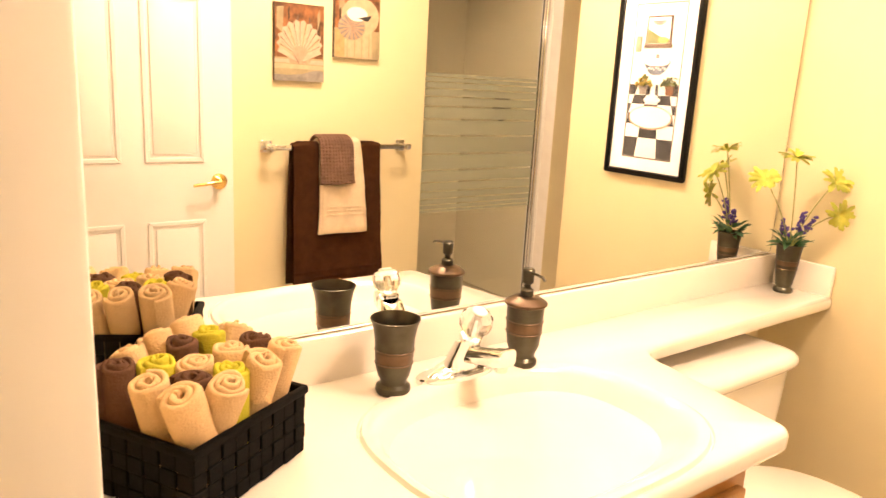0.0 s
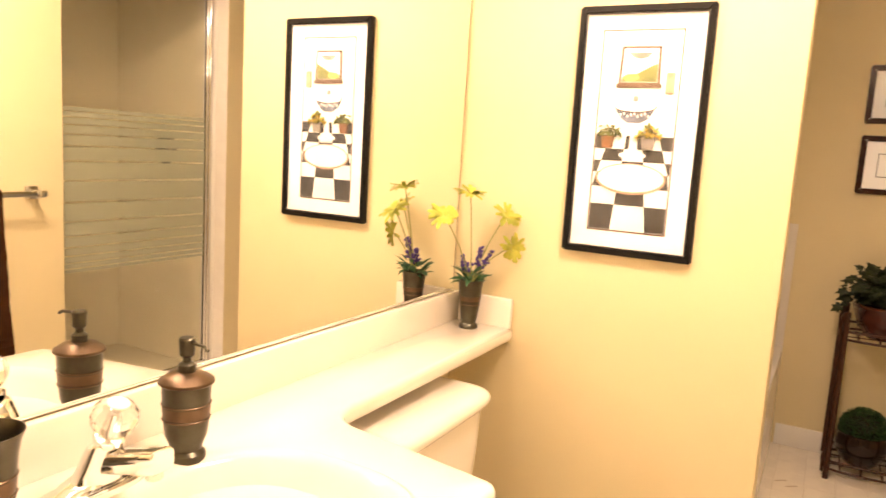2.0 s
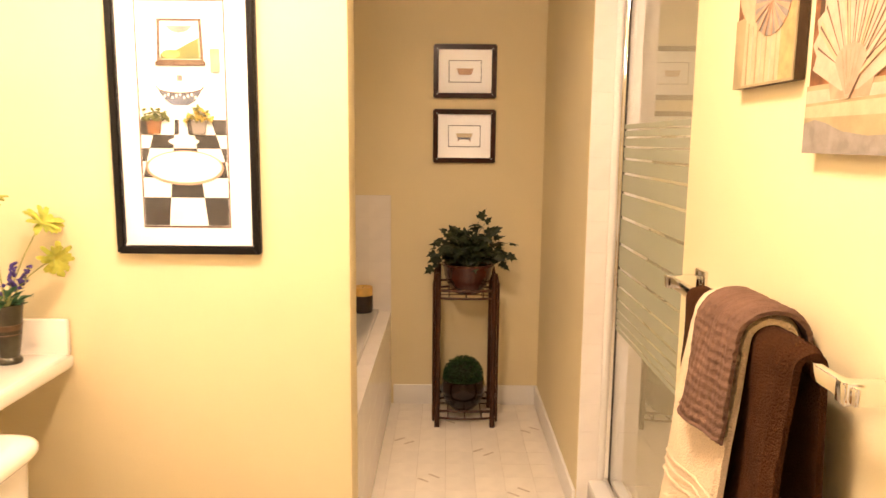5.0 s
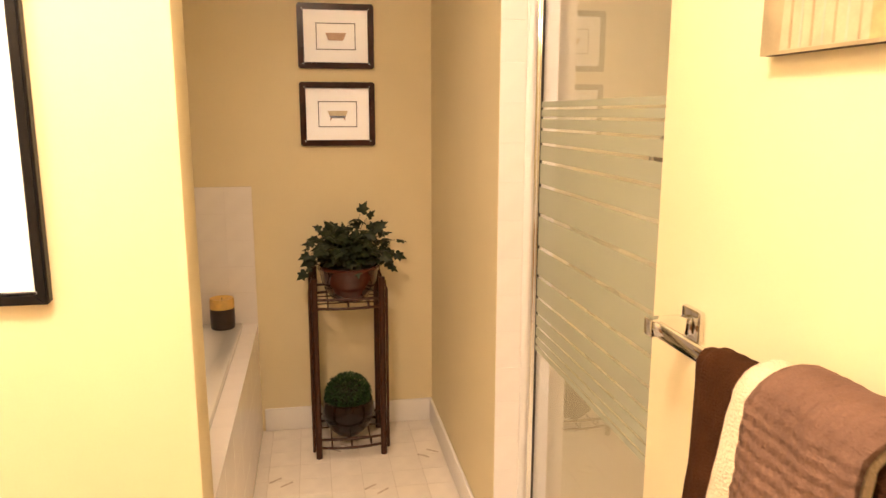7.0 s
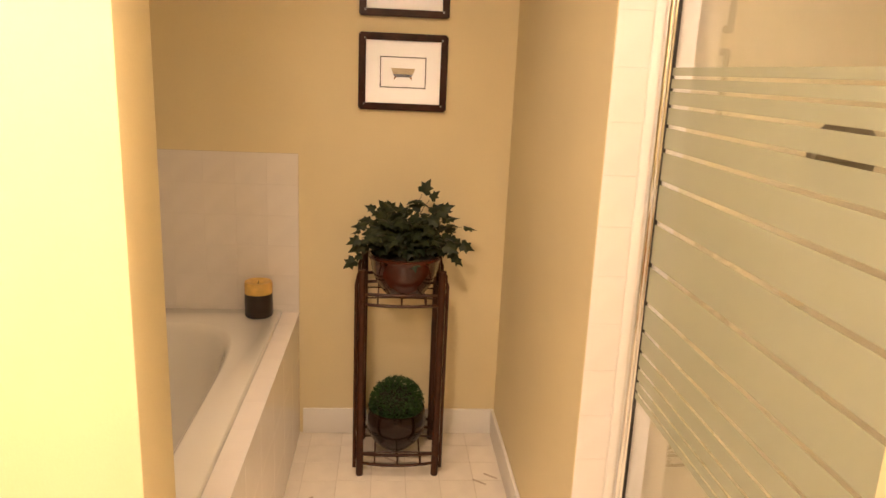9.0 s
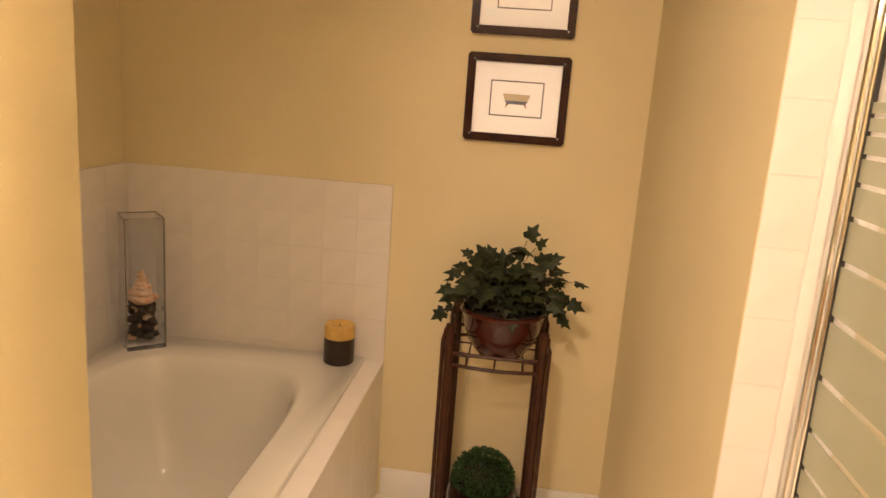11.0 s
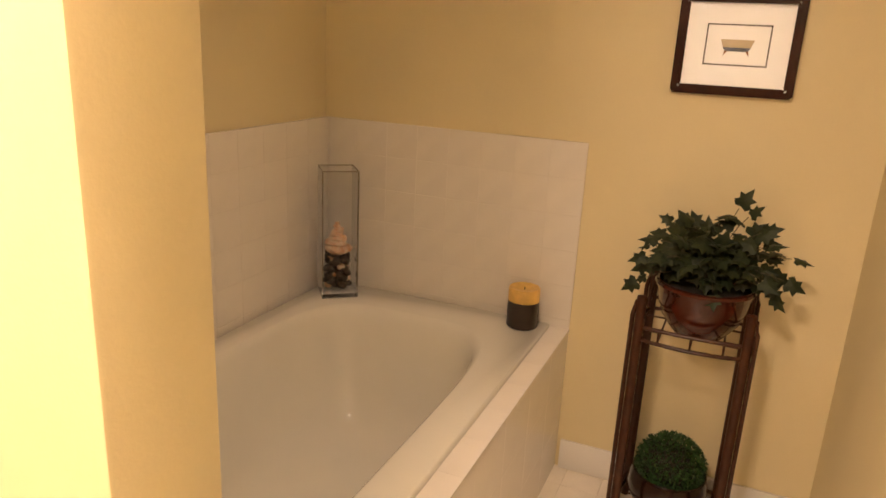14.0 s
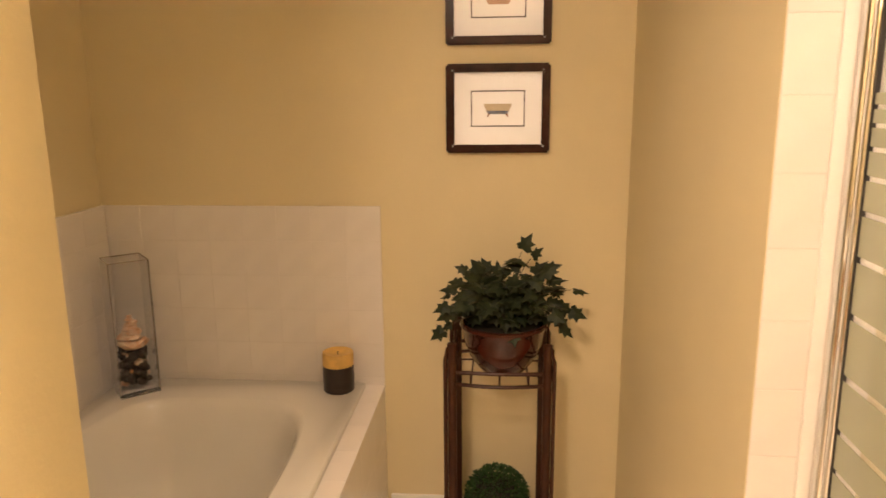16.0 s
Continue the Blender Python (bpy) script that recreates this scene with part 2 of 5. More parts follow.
def lathe(profile, seg=32, at=(0, 0, 0), bm=None, caps=(True, True)):
    """Turns (radius, height) pairs round the upright through at."""
    bm = bm or bmesh.new()
    rings = []
    for r, z in profile:
        if r < 1e-5:
            rings.append([bm.verts.new((at[0], at[1], at[2] + z))])
        else:
            rings.append([bm.verts.new((at[0] + r * math.cos(2 * math.pi * i / seg), at[1] + r * math.sin(2 * math.pi * i / seg), at[2] + z)) for i in range(seg)])
    for a, b in zip(rings, rings[1:]):
        for i in range(seg):
            j = (i + 1) % seg
            quad = [a[i % len(a)], a[j % len(a)], b[j % len(b)], b[i % len(b)]]
            quad = list(dict.fromkeys(quad))
            if len(quad) > 2:
                bm.faces.new(quad)
    if caps[0] and len(rings[0]) > 2:
        bm.faces.new(rings[0][::-1])
    if caps[1] and len(rings[-1]) > 2:
        bm.faces.new(rings[-1])
    return bm


def loft(rings, bm=None, caps=(True, True), closed=True):
    """Skins equal rings of points."""
    bm = bm or bmesh.new()
    vs = [[bm.verts.new(p) for p in r] for r in rings]
    n = len(vs[0])
    for a, b in zip(vs, vs[1:]):
        for i in range(n if closed else n - 1):
            j = (i + 1) % n
            bm.faces.new((a[i], a[j], b[j], b[i]))
    if caps[0]:
        bm.faces.new(vs[0][::-1])
    if caps[1]:
        bm.faces.new(vs[-1])
    return bm


def tube(points, r, seg=8, bm=None, r_end=None, ring=False):
    """A round bar along points; r_end tapers it; ring closes it."""
    bm = bm or bmesh.new()
    pts = [Vector(p) for p in points]
    rings = []
    n = len(pts)
    ref = Vector((0.13, 0.21, 0.97))
    for i, p in enumerate(pts):
        a = pts[i - 1] if (i or ring) else p
        b = pts[(i + 1) % n] if (i < n - 1 or ring) else p
        d = (b - a).normalized()
        u = d.cross(ref)
        if u.length < 0.05:
            u = d.cross(Vector((1, 0, 0)))
        u.normalize()
        v = d.cross(u)
        rr = r if r_end is None else r + (r_end - r) * i / (n - 1)
        rings.append([p + (u * math.cos(2 * math.pi * k / seg) + v * math.sin(2 * math.pi * k / seg)) * rr for k in range(seg)])
    if ring:
        rings.append(rings[0])
        loft(rings, bm, caps=(False, False))
        bmesh.ops.remove_doubles(bm, verts=bm.verts[:], dist=1e-6)
        return bm
    return loft(rings, bm)


def prism(outline, z0, z1, bm=None, plane="xy"):
    """A flat outline given thickness. plane: the axes of the outline; the third runs z0 to z1."""
    def put(u, v, w):
        return {"xy": (u, v, w), "xz": (u, w, v), "yz": (w, u, v)}[plane]
    return loft([[put(u, v, z0) for u, v in outline], [put(u, v, z1) for u, v in outline]], bm)


def oval(cx, cy, a, b, n=28, p=2.0, t0=0.0):
    out = []
    for i in range(n):
        t = t0 + 2 * math.pi * i / n
        c, s = math.cos(t), math.sin(t)
        out.append((cx + a * math.copysign(abs(c) ** (2 / p), c), cy + b * math.copysign(abs(s) ** (2 / p), s)))
    return out


def blob(r, seed, at=(0, 0, 0), squash=(1, 1, 1), amount=0.2, sub=2):
    rnd = random.Random(seed)
    b = bmesh.new()
    bmesh.ops.create_icosphere(b, subdivisions=sub, radius=r)
    off = Vector((rnd.random() * 9, rnd.random() * 9, rnd.random() * 9))
    for v in b.verts:
        v.co *= 1 + amount * noise.noise(v.co / r * 1.1 + off)
        v.co = Vector((v.co.x * squash[0], v.co.y * squash[1], v.co.z * squash[2]))
    bmesh.ops.translate(b, vec=at, verts=b.verts[:])
    return b


# ---------- plan ----------
PX, PX2, PEND = 2.0, 2.123, -0.933      # picture wall: two faces and its free end
EX, SY, TY = 3.778, -1.66, -1.719       # end wall, corridor wall, towel wall
WX = -0.116                             # west wall by the vanity
SH0, SH1, GY = 1.816, 2.645, -1.767     # shower opening and its glass
CZ, TOP = 0.806, 2.42                    # counter and ceiling heights


def structure(name, bm, material, label, smooth=35):
    return solid(name, bm, material, (0, 0, 0), label, kind="structure", smooth=smooth)


structure("wall_north", box(-1.4, 3.93, 0.006, 0.13, 0, TOP), WALL, "cream painted wall behind vanity mirror and tub")
structure("wall_picture", box(PX, PX2, PEND, 0.006, 0, TOP, 0.004), WALL, "cream painted partition wall between toilet and tub")
structure("wall_east", box(EX, EX + 0.12, -2.75, 0.006, 0, TOP), WALL, "cream painted end wall behind plant stand")
structure("wall_corridor", box(SH1, EX, SY - 0.09, SY, 0, TOP), WALL, "cream painted side wall beside the shower")
structure("wall_towel", box(-1.4, SH0, TY - 0.10, TY, 0, TOP, 0.003), WALL, "cream painted wall with towel bar and shell prints")
structure("wall_header", box(SH0, SH1, -1.80, -1.69, 2.1, TOP), WALL, "cream painted wall above the shower door")
structure("wall_west", box(WX - 0.12, WX - 0.014, -0.60, 0.006, 0, TOP), WALL, "cream painted wall stub beside the vanity")
structure("wall_west_header", box(WX - 0.12, WX - 0.014, -1.62, -0.60, 2.06, TOP), WALL, "cream painted wall above the doorway")
structure("wall_west_south", box(WX - 0.12, WX - 0.014, TY, -1.62, 0, TOP), WALL, "cream painted wall stub behind the open door")
structure("wall_hall", box(-1.5, -1.4, -1.82, 0.13, 0, TOP), WALL, "cream painted hallway wall outside the doorway")
DX, DY, DR = 2.85, -0.92, 0.085          # ceiling hole for the added, unseen fill light
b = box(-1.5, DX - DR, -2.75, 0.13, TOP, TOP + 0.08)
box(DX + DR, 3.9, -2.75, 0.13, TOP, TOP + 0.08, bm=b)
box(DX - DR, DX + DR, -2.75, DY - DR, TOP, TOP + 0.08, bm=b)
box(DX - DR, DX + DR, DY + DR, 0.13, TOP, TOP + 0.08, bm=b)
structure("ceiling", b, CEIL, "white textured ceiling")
b = box(WX - 0.014, WX, -0.60, -0.002, 0, TOP)
structure("wall_west_lining", b, WALL, "cream painted side of the vanity alcove")
b = box(WX - 0.13, WX + 0.012, -0.622, -0.561, 0, 2.055, 0.006)
structure("door_casing", b, TRIM, "white painted door casing and jamb")

# shower stall
structure("shower_wall_back", box(1.62, 2.86, -2.75, -2.66, 0, TOP), SURR, "pale shower wall")
structure("shower_wall_side", box(2.78, 2.86, -2.66, -1.76, 0, TOP), SURR, "pale shower wall with the valve")
structure("shower_wall_near", box(1.62, 1.70, -2.66, -1.82, 0, TOP), SURR, "pale shower wall")
structure("shower_floor", box(1.70, 2.78, -2.66, -1.82, 0.0, 0.06, 0.01), SURR, "pale shower pan")
b = box(SH0, SH1, -1.83, -1.70, 0, 0.15, 0.012)
structure("shower_curb", b, TUBM, "pale raised shower curb")
structure("shower_jamb", box(SH1, 2.78, -1.83, -1.752, 0, TOP), GROUT, "tiled jamb of the shower opening")

# ---------- vanity ----------
def countertop():
    c = thing("vanity_countertop", (0.5, -0.3, CZ - 0.03), "almond cultured marble countertop with a moulded oval sink", "countertop")
    # outline, counter-clockwise from the back left corner
    pts = [(WX + 0.002, -0.002), (WX + 0.002, -0.608), (0.992, -0.608)]
    for k in range(1, 9):
        a = radians(-90 + 90 * k / 8)
        pts.append((0.992 + 0.036 * math.cos(a), -0.572 + 0.036 * math.sin(a)))
    for k in range(0, 11):                        # sweep back to the narrow shelf
        t = k / 10
        a = radians(180 - 90 * t)
        pts.append((1.165 + 0.088 * math.cos(a), -0.296 + 0.088 * math.sin(a)))
    pts += [(PX - 0.002, -0.208), (PX - 0.002, -0.002)]

    def inset(ps, d):
        out = []
        n = len(ps)
        for i in range(n):
            p, a, e = Vector(ps[i]), Vector(ps[i - 1]), Vector(ps[(i + 1) % n])
            n1 = Vector((-(p - a).y, (p - a).x)).normalized()
            n2 = Vector((-(e - p).y, (e - p).x)).normalized()
            nn = (n1 + n2).normalized()
            out.append(tuple(p + nn * (d / max(0.4, nn.dot(n1)))))
        return out

    bm = bmesh.new()
    rings = []
    for d, z in ((0.012, CZ - 0.042), (0.004, CZ - 0.040), (0.0, CZ - 0.033), (0.0, CZ - 0.012), (0.004, CZ - 0.004), (0.012, CZ)):
        rings.append([bm.verts.new((x, y, z)) for x, y in inset(pts, d)])
    n = len(pts)
    for a, e in zip(rings, rings[1:]):
        for i in range(n):
            bm.faces.new((a[i], a[(i + 1) % n], e[(i + 1) % n], e[i]))
    bm.faces.new(rings[0][::-1])
    # bowl: raised bead, then down to the drain
    cx, cy = 0.632, -0.358
    bowl = []
    for a, bb, z, sx in ((0.309, 0.240, 0.0, 0), (0.307, 0.238, -0.005, 0), (0.304, 0.235, -0.005, 0), (0.301, 0.232, 0.004, 0), (0.292, 0.223, 0.0045, 0), (0.284, 0.210, 0.001, 0), (0.272, 0.197, -0.012, 0), (0.25, 0.176, -0.045, 0),
                         (0.205, 0.14, -0.09, 0), (0.15, 0.10, -0.12, 0), (0.08, 0.06, -0.133, 0), (0.026, 0.026, -0.137, 0)):
        k = min(1, max(0, (-z - 0.006) / 0.131))
        bowl.append([bm.verts.new((x, y, CZ + z)) for x, y in oval(cx - 0.01 * k, cy + 0.06 * k, a, bb, 48, 2.75 - 0.7 * k)])
    for a, e in zip(bowl, bowl[1:]):
        for i in range(48):
            bm.faces.new((a[i], a[(i + 1) % 48], e[(i + 1) % 48], e[i]))
    bm.edges.ensure_lookup_table()
    es = [bm.edges.get((r[i], r[(i + 1) % len(r)])) for r in (rings[-1], bowl[0]) for i in range(len(r))]
    bmesh.ops.triangle_fill(bm, edges=es, use_beauty=True, use_dissolve=False)
    part("slab", bm, COUNTER, c, smooth=40)
    part("backsplash", box(WX + 0.004, PX - 0.004, -0.024, -0.002, CZ - 0.004, 0.898, 0.007), COUNTER, c)
    part("side_splash", box(PX - 0.024, PX - 0.003, -0.208, -0.026, CZ - 0.004, 0.898, 0.007), COUNTER, c)
    d = lathe([(0.0, 0.0), (0.017, 0.0), (0.019, 0.003), (0.024, 0.004), (0.027, 0.001), (0.027, -0.004)], 28, (cx - 0.01, cy + 0.06, CZ - 0.136))
    part("drain_ring", d, STEEL, c, "chrome drain ring")


countertop()


def vanity():
    c = thing("vanity_cabinet", (0.46, -0.29, 0), "honey oak vanity cabinet under the counter", "cabinet")
    part("body", box(WX + 0.004, 0.965, -0.56, -0.01, 0.09, CZ - 0.043), OAK, c)
    part("toe_kick", box(WX + 0.01, 0.955, -0.48, -0.02, 0.0, 0.09), OAK, c)
    for x0 in (-0.08, 0.265, 0.61):
        d = part("door", box(x0, x0 + 0.33, -0.580, -0.561, 0.13, 0.70, 0.004), OAK, c)
        part("panel", box(x0 + 0.055, x0 + 0.275, -0.587, -0.578, 0.19, 0.64, 0.006), OAK, d)


vanity()


def faucet():
    x, y = 0.642, -0.118
    f = thing("faucet", (x, y, CZ), "polished chrome faucet with clear acrylic knob", "faucet")
    rings = []
    for k, b_, z in ((1.0, 0.030, 0), (1.0, 0.030, 0.009), (0.97, 0.0275, 0.0125), (0.86, 0.022, 0.0115), (0.72, 0.0215, 0.0125), (0.52, 0.027, 0.020), (0.34, 0.025, 0.026)):
        rings.append([(u, v, CZ + z) for u, v in oval(x - 0.004, y, 0.096 * k, b_ * 1.08, 40, 2.5)])
    part("base_plate", loft(rings), CHROME, f)
    # the body leans out over the bowl
    rings = []
    for z, dy, a, b_ in ((0.013, 0.0, 0.046, 0.029), (0.022, -0.001, 0.040, 0.028), (0.040, -0.006, 0.034, 0.027), (0.062, -0.014, 0.029, 0.026), (0.080, -0.022, 0.026, 0.024), (0.084, -0.024, 0.022, 0.021)):
        rings.append([(u, v, CZ + z + 0.25 * (y + dy - v)) for u, v in oval(x, y + dy, a, b_, 32, 2.2)])
    part("body", loft(rings), CHROME, f)
    rings = []
    for t, hw, hh in ((0.0, 0.020, 0.016), (0.25, 0.021, 0.017), (0.55, 0.020, 0.0165), (0.72, 0.0195, 0.0165), (0.74, 0.0215, 0.0185), (0.97, 0.0215, 0.0185), (1.0, 0.0195, 0.0165)):
        cy, cz, cx = y - 0.012 - 0.098 * t, CZ + 0.050 + 0.016 * t, x + 0.028 * t
        rings.append([(u, cy, v) for u, v in oval(cx, cz, hw, hh, 28, 4.0)])
    sp = part("spout", loft(rings), CHROME, f)
    part("aerator", lathe([(0.0, 0.001), (0.0115, 0), (0.0125, 0.002), (0.0125, 0.016)], 24, (x + 0.024, y - 0.096, CZ + 0.037)), BRUSHED, sp, "ringed aerator")
    lean = pose(x, y - 0.028, CZ + 0.084, 20, 0, 0)
    part("collar", moved(lathe([(0.021, 0.0), (0.022, 0.003), (0.022, 0.009), (0.017, 0.012)], 28), lean), CHROME, f)
    b = lathe([(0.014, 0.0125), (0.021, 0.018), (0.030, 0.030), (0.0335, 0.043), (0.031, 0.056), (0.024, 0.064), (0.0165, 0.066)], 12)
    k = part("knob", moved(b, lean), CRYSTAL, f, "clear faceted acrylic knob", smooth=18)
    part("knob_core", moved(lathe([(0.008, 0.0126), (0.008, 0.050), (0.0, 0.052)], 16), lean), CHROME, k, "chrome core")
    part("knob_cap", moved(lathe([(0.0155, 0.0665), (0.0155, 0.069), (0.011, 0.071), (0.0, 0.0715)], 24), lean), TRIM, k, "white cap on the knob")


faucet()

# mirror over the vanity
m = thing("vanity_mirror", (0.95, -0.002, 0.9), "large frameless vanity mirror on the wall", "mirror")
part("glass", box(WX + 0.003, PX - 0.013, 0.0, 0.005, 0.9, 2.0), MIRROR, m, smooth=None)
part("edge_strip", box(PX - 0.0128, PX - 0.0105, -0.001, 0.005, 0.9, 2.0), BRUSHED, m, "thin polished glass edge")
part("bottom_channel", box(WX + 0.003, PX - 0.006, -0.0012, 0.0, 0.8985, 0.902), CHROME, m, "thin metal bottom channel")


def vanity_light():
    v = thing("vanity_light", (0.85, -0.02, 2.12), "vanity light bar with round frosted bulbs", "wall lamp")
    part("backplate", box(0.35, 1.35, -0.03, 0.004, 2.07, 2.17, 0.008), CHROME, v)
    for x in (0.45, 0.72, 0.98, 1.25):
        s = part("socket", moved(lathe([(0.022, 0), (0.026, 0.02), (0.02, 0.03)], 16), pose(x, -0.03, 2.12, 90, 0, 0)), CHROME, v)
        b = bmesh.new()
        bmesh.ops.create_icosphere(b, subdivisions=2, radius=0.045, matrix=Matrix.Translation((x, -0.105, 2.12)))
        part("bulb", b, BULB, s, "glowing round bulb")


vanity_light()


def ceiling_light():
    x, y = 1.12, -0.93
    c = thing("ceiling_light", (x, y, TOP), "round opal glass ceiling light", "ceiling lamp")
    part("collar", lathe([(0.175, -0.03), (0.18, -0.02), (0.18, -0.001)], 40, (x, y, TOP)), CHROME, c)
    part("opal_dome", lathe([(0.17, -0.031), (0.165, -0.05), (0.13, -0.08), (0.07, -0.097), (0.0, -0.10)], 40, (x, y, TOP)), DOME, c, "glowing opal dome")


ceiling_light()
# unseen fill that brightens the stall; no lamp is known here
c = thing("shower_fill_light", (2.25, -2.25, TOP), "unseen fill light added in the shower ceiling", "ceiling lamp")
part("trim_ring", lathe([(0.075, -0.006), (0.09, -0.006), (0.095, -0.001), (0.075, -0.001)], 32, (2.25, -2.25, TOP), caps=(False, False)), TRIM, c)
part("lens", lathe([(0.0, -0.008), (0.04, -0.007), (0.074, -0.003)], 32, (2.25, -2.25, TOP), caps=(False, False)), SHFILL, c, "glowing lens of the added fill light")


# unseen fill, added to lift floor, apron and tub; the baffle keeps it low
c = thing("tub_fill_light", (DX, DY, TOP), "unseen fill light added in the ceiling, with dark baffle", "ceiling lamp")
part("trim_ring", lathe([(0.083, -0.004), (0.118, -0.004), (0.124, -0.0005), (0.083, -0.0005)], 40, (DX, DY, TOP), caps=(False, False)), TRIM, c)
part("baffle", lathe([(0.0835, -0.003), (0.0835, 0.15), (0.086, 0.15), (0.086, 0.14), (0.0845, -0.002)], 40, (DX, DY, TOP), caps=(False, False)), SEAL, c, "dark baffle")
part("lens", lathe([(0.0, 0.131), (0.04, 0.132), (0.083, 0.138)], 32, (DX, DY, TOP), caps=(False, False)), TUBFILL, c, "glowing lens of the added fill light")


# ---------- things on the counter ----------
def bands(x, y, spec, parent):
    for r, z in spec:
        b = tube([(x + r * math.cos(2 * math.pi * i / 40), y + r * math.sin(2 * math.pi * i / 40), z) for i in range(40)], 0.0015, 6, ring=True)
        part("band", b, COPPER, parent, "rubbed copper ridge")


def tumbler():
    x, y = 0.485, -0.119
    t = thing("tumbler", (x, y, CZ), "dark bronze bathroom tumbler with copper bands", "cup")
    prof = [(0.0, 0.002), (0.031, 0.0), (0.033, 0.006), (0.032, 0.014), (0.025, 0.019), (0.0245, 0.025), (0.030, 0.035), (0.034, 0.053), (0.0355, 0.082), (0.038, 0.111), (0.042, 0.131), (0.0462, 0.142),
            (0.047, 0.144), (0.0455, 0.1445), (0.040, 0.132), (0.035, 0.107), (0.032, 0.05), (0.025, 0.03), (0.0, 0.028)]
    part("cup_body", lathe(prof, 40, (x, y, CZ), caps=(False, False)), BRONZE, t)
    bands(x, y, ((0.0348, CZ + 0.06), (0.0362, CZ + 0.085)), t)
    part("copper_belt", lathe([(0.0349, 0.063), (0.0362, 0.082)], 40, (x, y, CZ), caps=(False, False)), COPPER, t, "brownish copper belt")


def dispenser():
    x, y = 0.793, -0.137
    t = thing("soap_dispenser", (x, y, CZ), "dark bronze soap dispenser with pump top", "soap dispenser")
    part("bottle", lathe([(0.0, 0.001), (0.030, 0.0), (0.032, 0.006), (0.031, 0.013), (0.025, 0.019), (0.028, 0.03), (0.034, 0.045), (0.0365, 0.07), (0.038, 0.1), (0.039, 0.130)], 40, (x, y, CZ)), BRONZE, t)
    bands(x, y, ((0.0374, CZ + 0.073), (0.0384, CZ + 0.098)), t)
    part("copper_belt", lathe([(0.0371, 0.076), (0.0384, 0.095)], 40, (x, y, CZ), caps=(False, False)), COPPER, t, "brownish copper belt")
    part("lid", lathe([(0.042, 0.1305), (0.0445, 0.133), (0.0435, 0.137), (0.030, 0.146), (0.016, 0.150), (0.0, 0.151)], 40, (x, y, CZ)), COPPER, t, "flared copper-edged lid")
    part("collar", lathe([(0.014, 0.149), (0.014, 0.162), (0.011, 0.165), (0.007, 0.167), (0.007, 0.176)], 24, (x, y, CZ)), BRONZE, t)
    p = part("pump_head", lathe([(0.008, 0.174), (0.012, 0.178), (0.0125, 0.195), (0.0135, 0.204), (0.011, 0.207), (0.0, 0.2075)], 24, (x, y, CZ)), BRONZE, t)
    d = Vector((-0.08, -0.99, 0)).normalized()
    o = Vector((x, y, CZ + 0.2))
    part("nozzle", tube([o, o + d * 0.024, o + d * 0.044 + Vector((0, 0, -0.001)), o + d * 0.052 + Vector((0, 0, -0.006))], 0.0030, 8), BRONZE, p)


tumbler()
dispenser()


def petal_head(bm, at, face, r, seed, n=22):
    """A spider-mum head: many narrow petals fanned round a facing direction."""
    rnd = random.Random(seed)
    f = Vector(face).normalized()
    u = f.orthogonal().normalized()
    v = f.cross(u)
    for i in range(n):
        a = 2 * math.pi * i / n + rnd.uniform(-0.15, 0.15)
        lift = rnd.uniform(0.0, 0.6)
        d = (u * math.cos(a) + v * math.sin(a)) * math.cos(lift) + f * math.sin(lift)
        s = d.cross(f).normalized() * 0.0062
        L = r * rnd.uniform(0.75, 1.1)
        o = Vector(at)
        up = d.cross(s).normalized() * 0.0012
        sag = f * (-0.006)
        p = [o, o + d * L * 0.5 - s, o + d * L * 0.5 + s, o + d * L * 0.9 - s * 0.8 + sag, o + d * L * 0.9 + s * 0.8 + sag, o + d * L + sag * 1.6]
        t = [bm.verts.new(q + up) for q in p]
        w = [bm.verts.new(q - up) for q in p]
        for vs, fl in ((t, 1), (w, -1)):
            for tri in ((0, 1, 2), (1, 3, 4, 2), (3, 5, 4)):
                bm.faces.new([vs[k] for k in tri][::fl])
    return bm


def leaf(bm, o, d, nrm, L, W):
    """A pointed, slightly folded leaf with thickness."""
    d = d.normalized()
    s = d.cross(nrm).normalized()
    k = s.cross(d).normalized()
    pts = [o, o + d * L * 0.3 + s * W, o + d * L * 0.65 + s * W * 0.8, o + d * L - k * L * 0.15, o + d * L * 0.65 - s * W * 0.8, o + d * L * 0.3 - s * W, o + d * L * 0.5 - k * W * 0.3]
    a = [bm.verts.new(p) for p in pts]
    for i, j in ((0, 1), (1, 2), (2, 3), (3, 4), (4, 5), (5, 0)):
        bm.faces.new((a[i], a[j], a[6]))


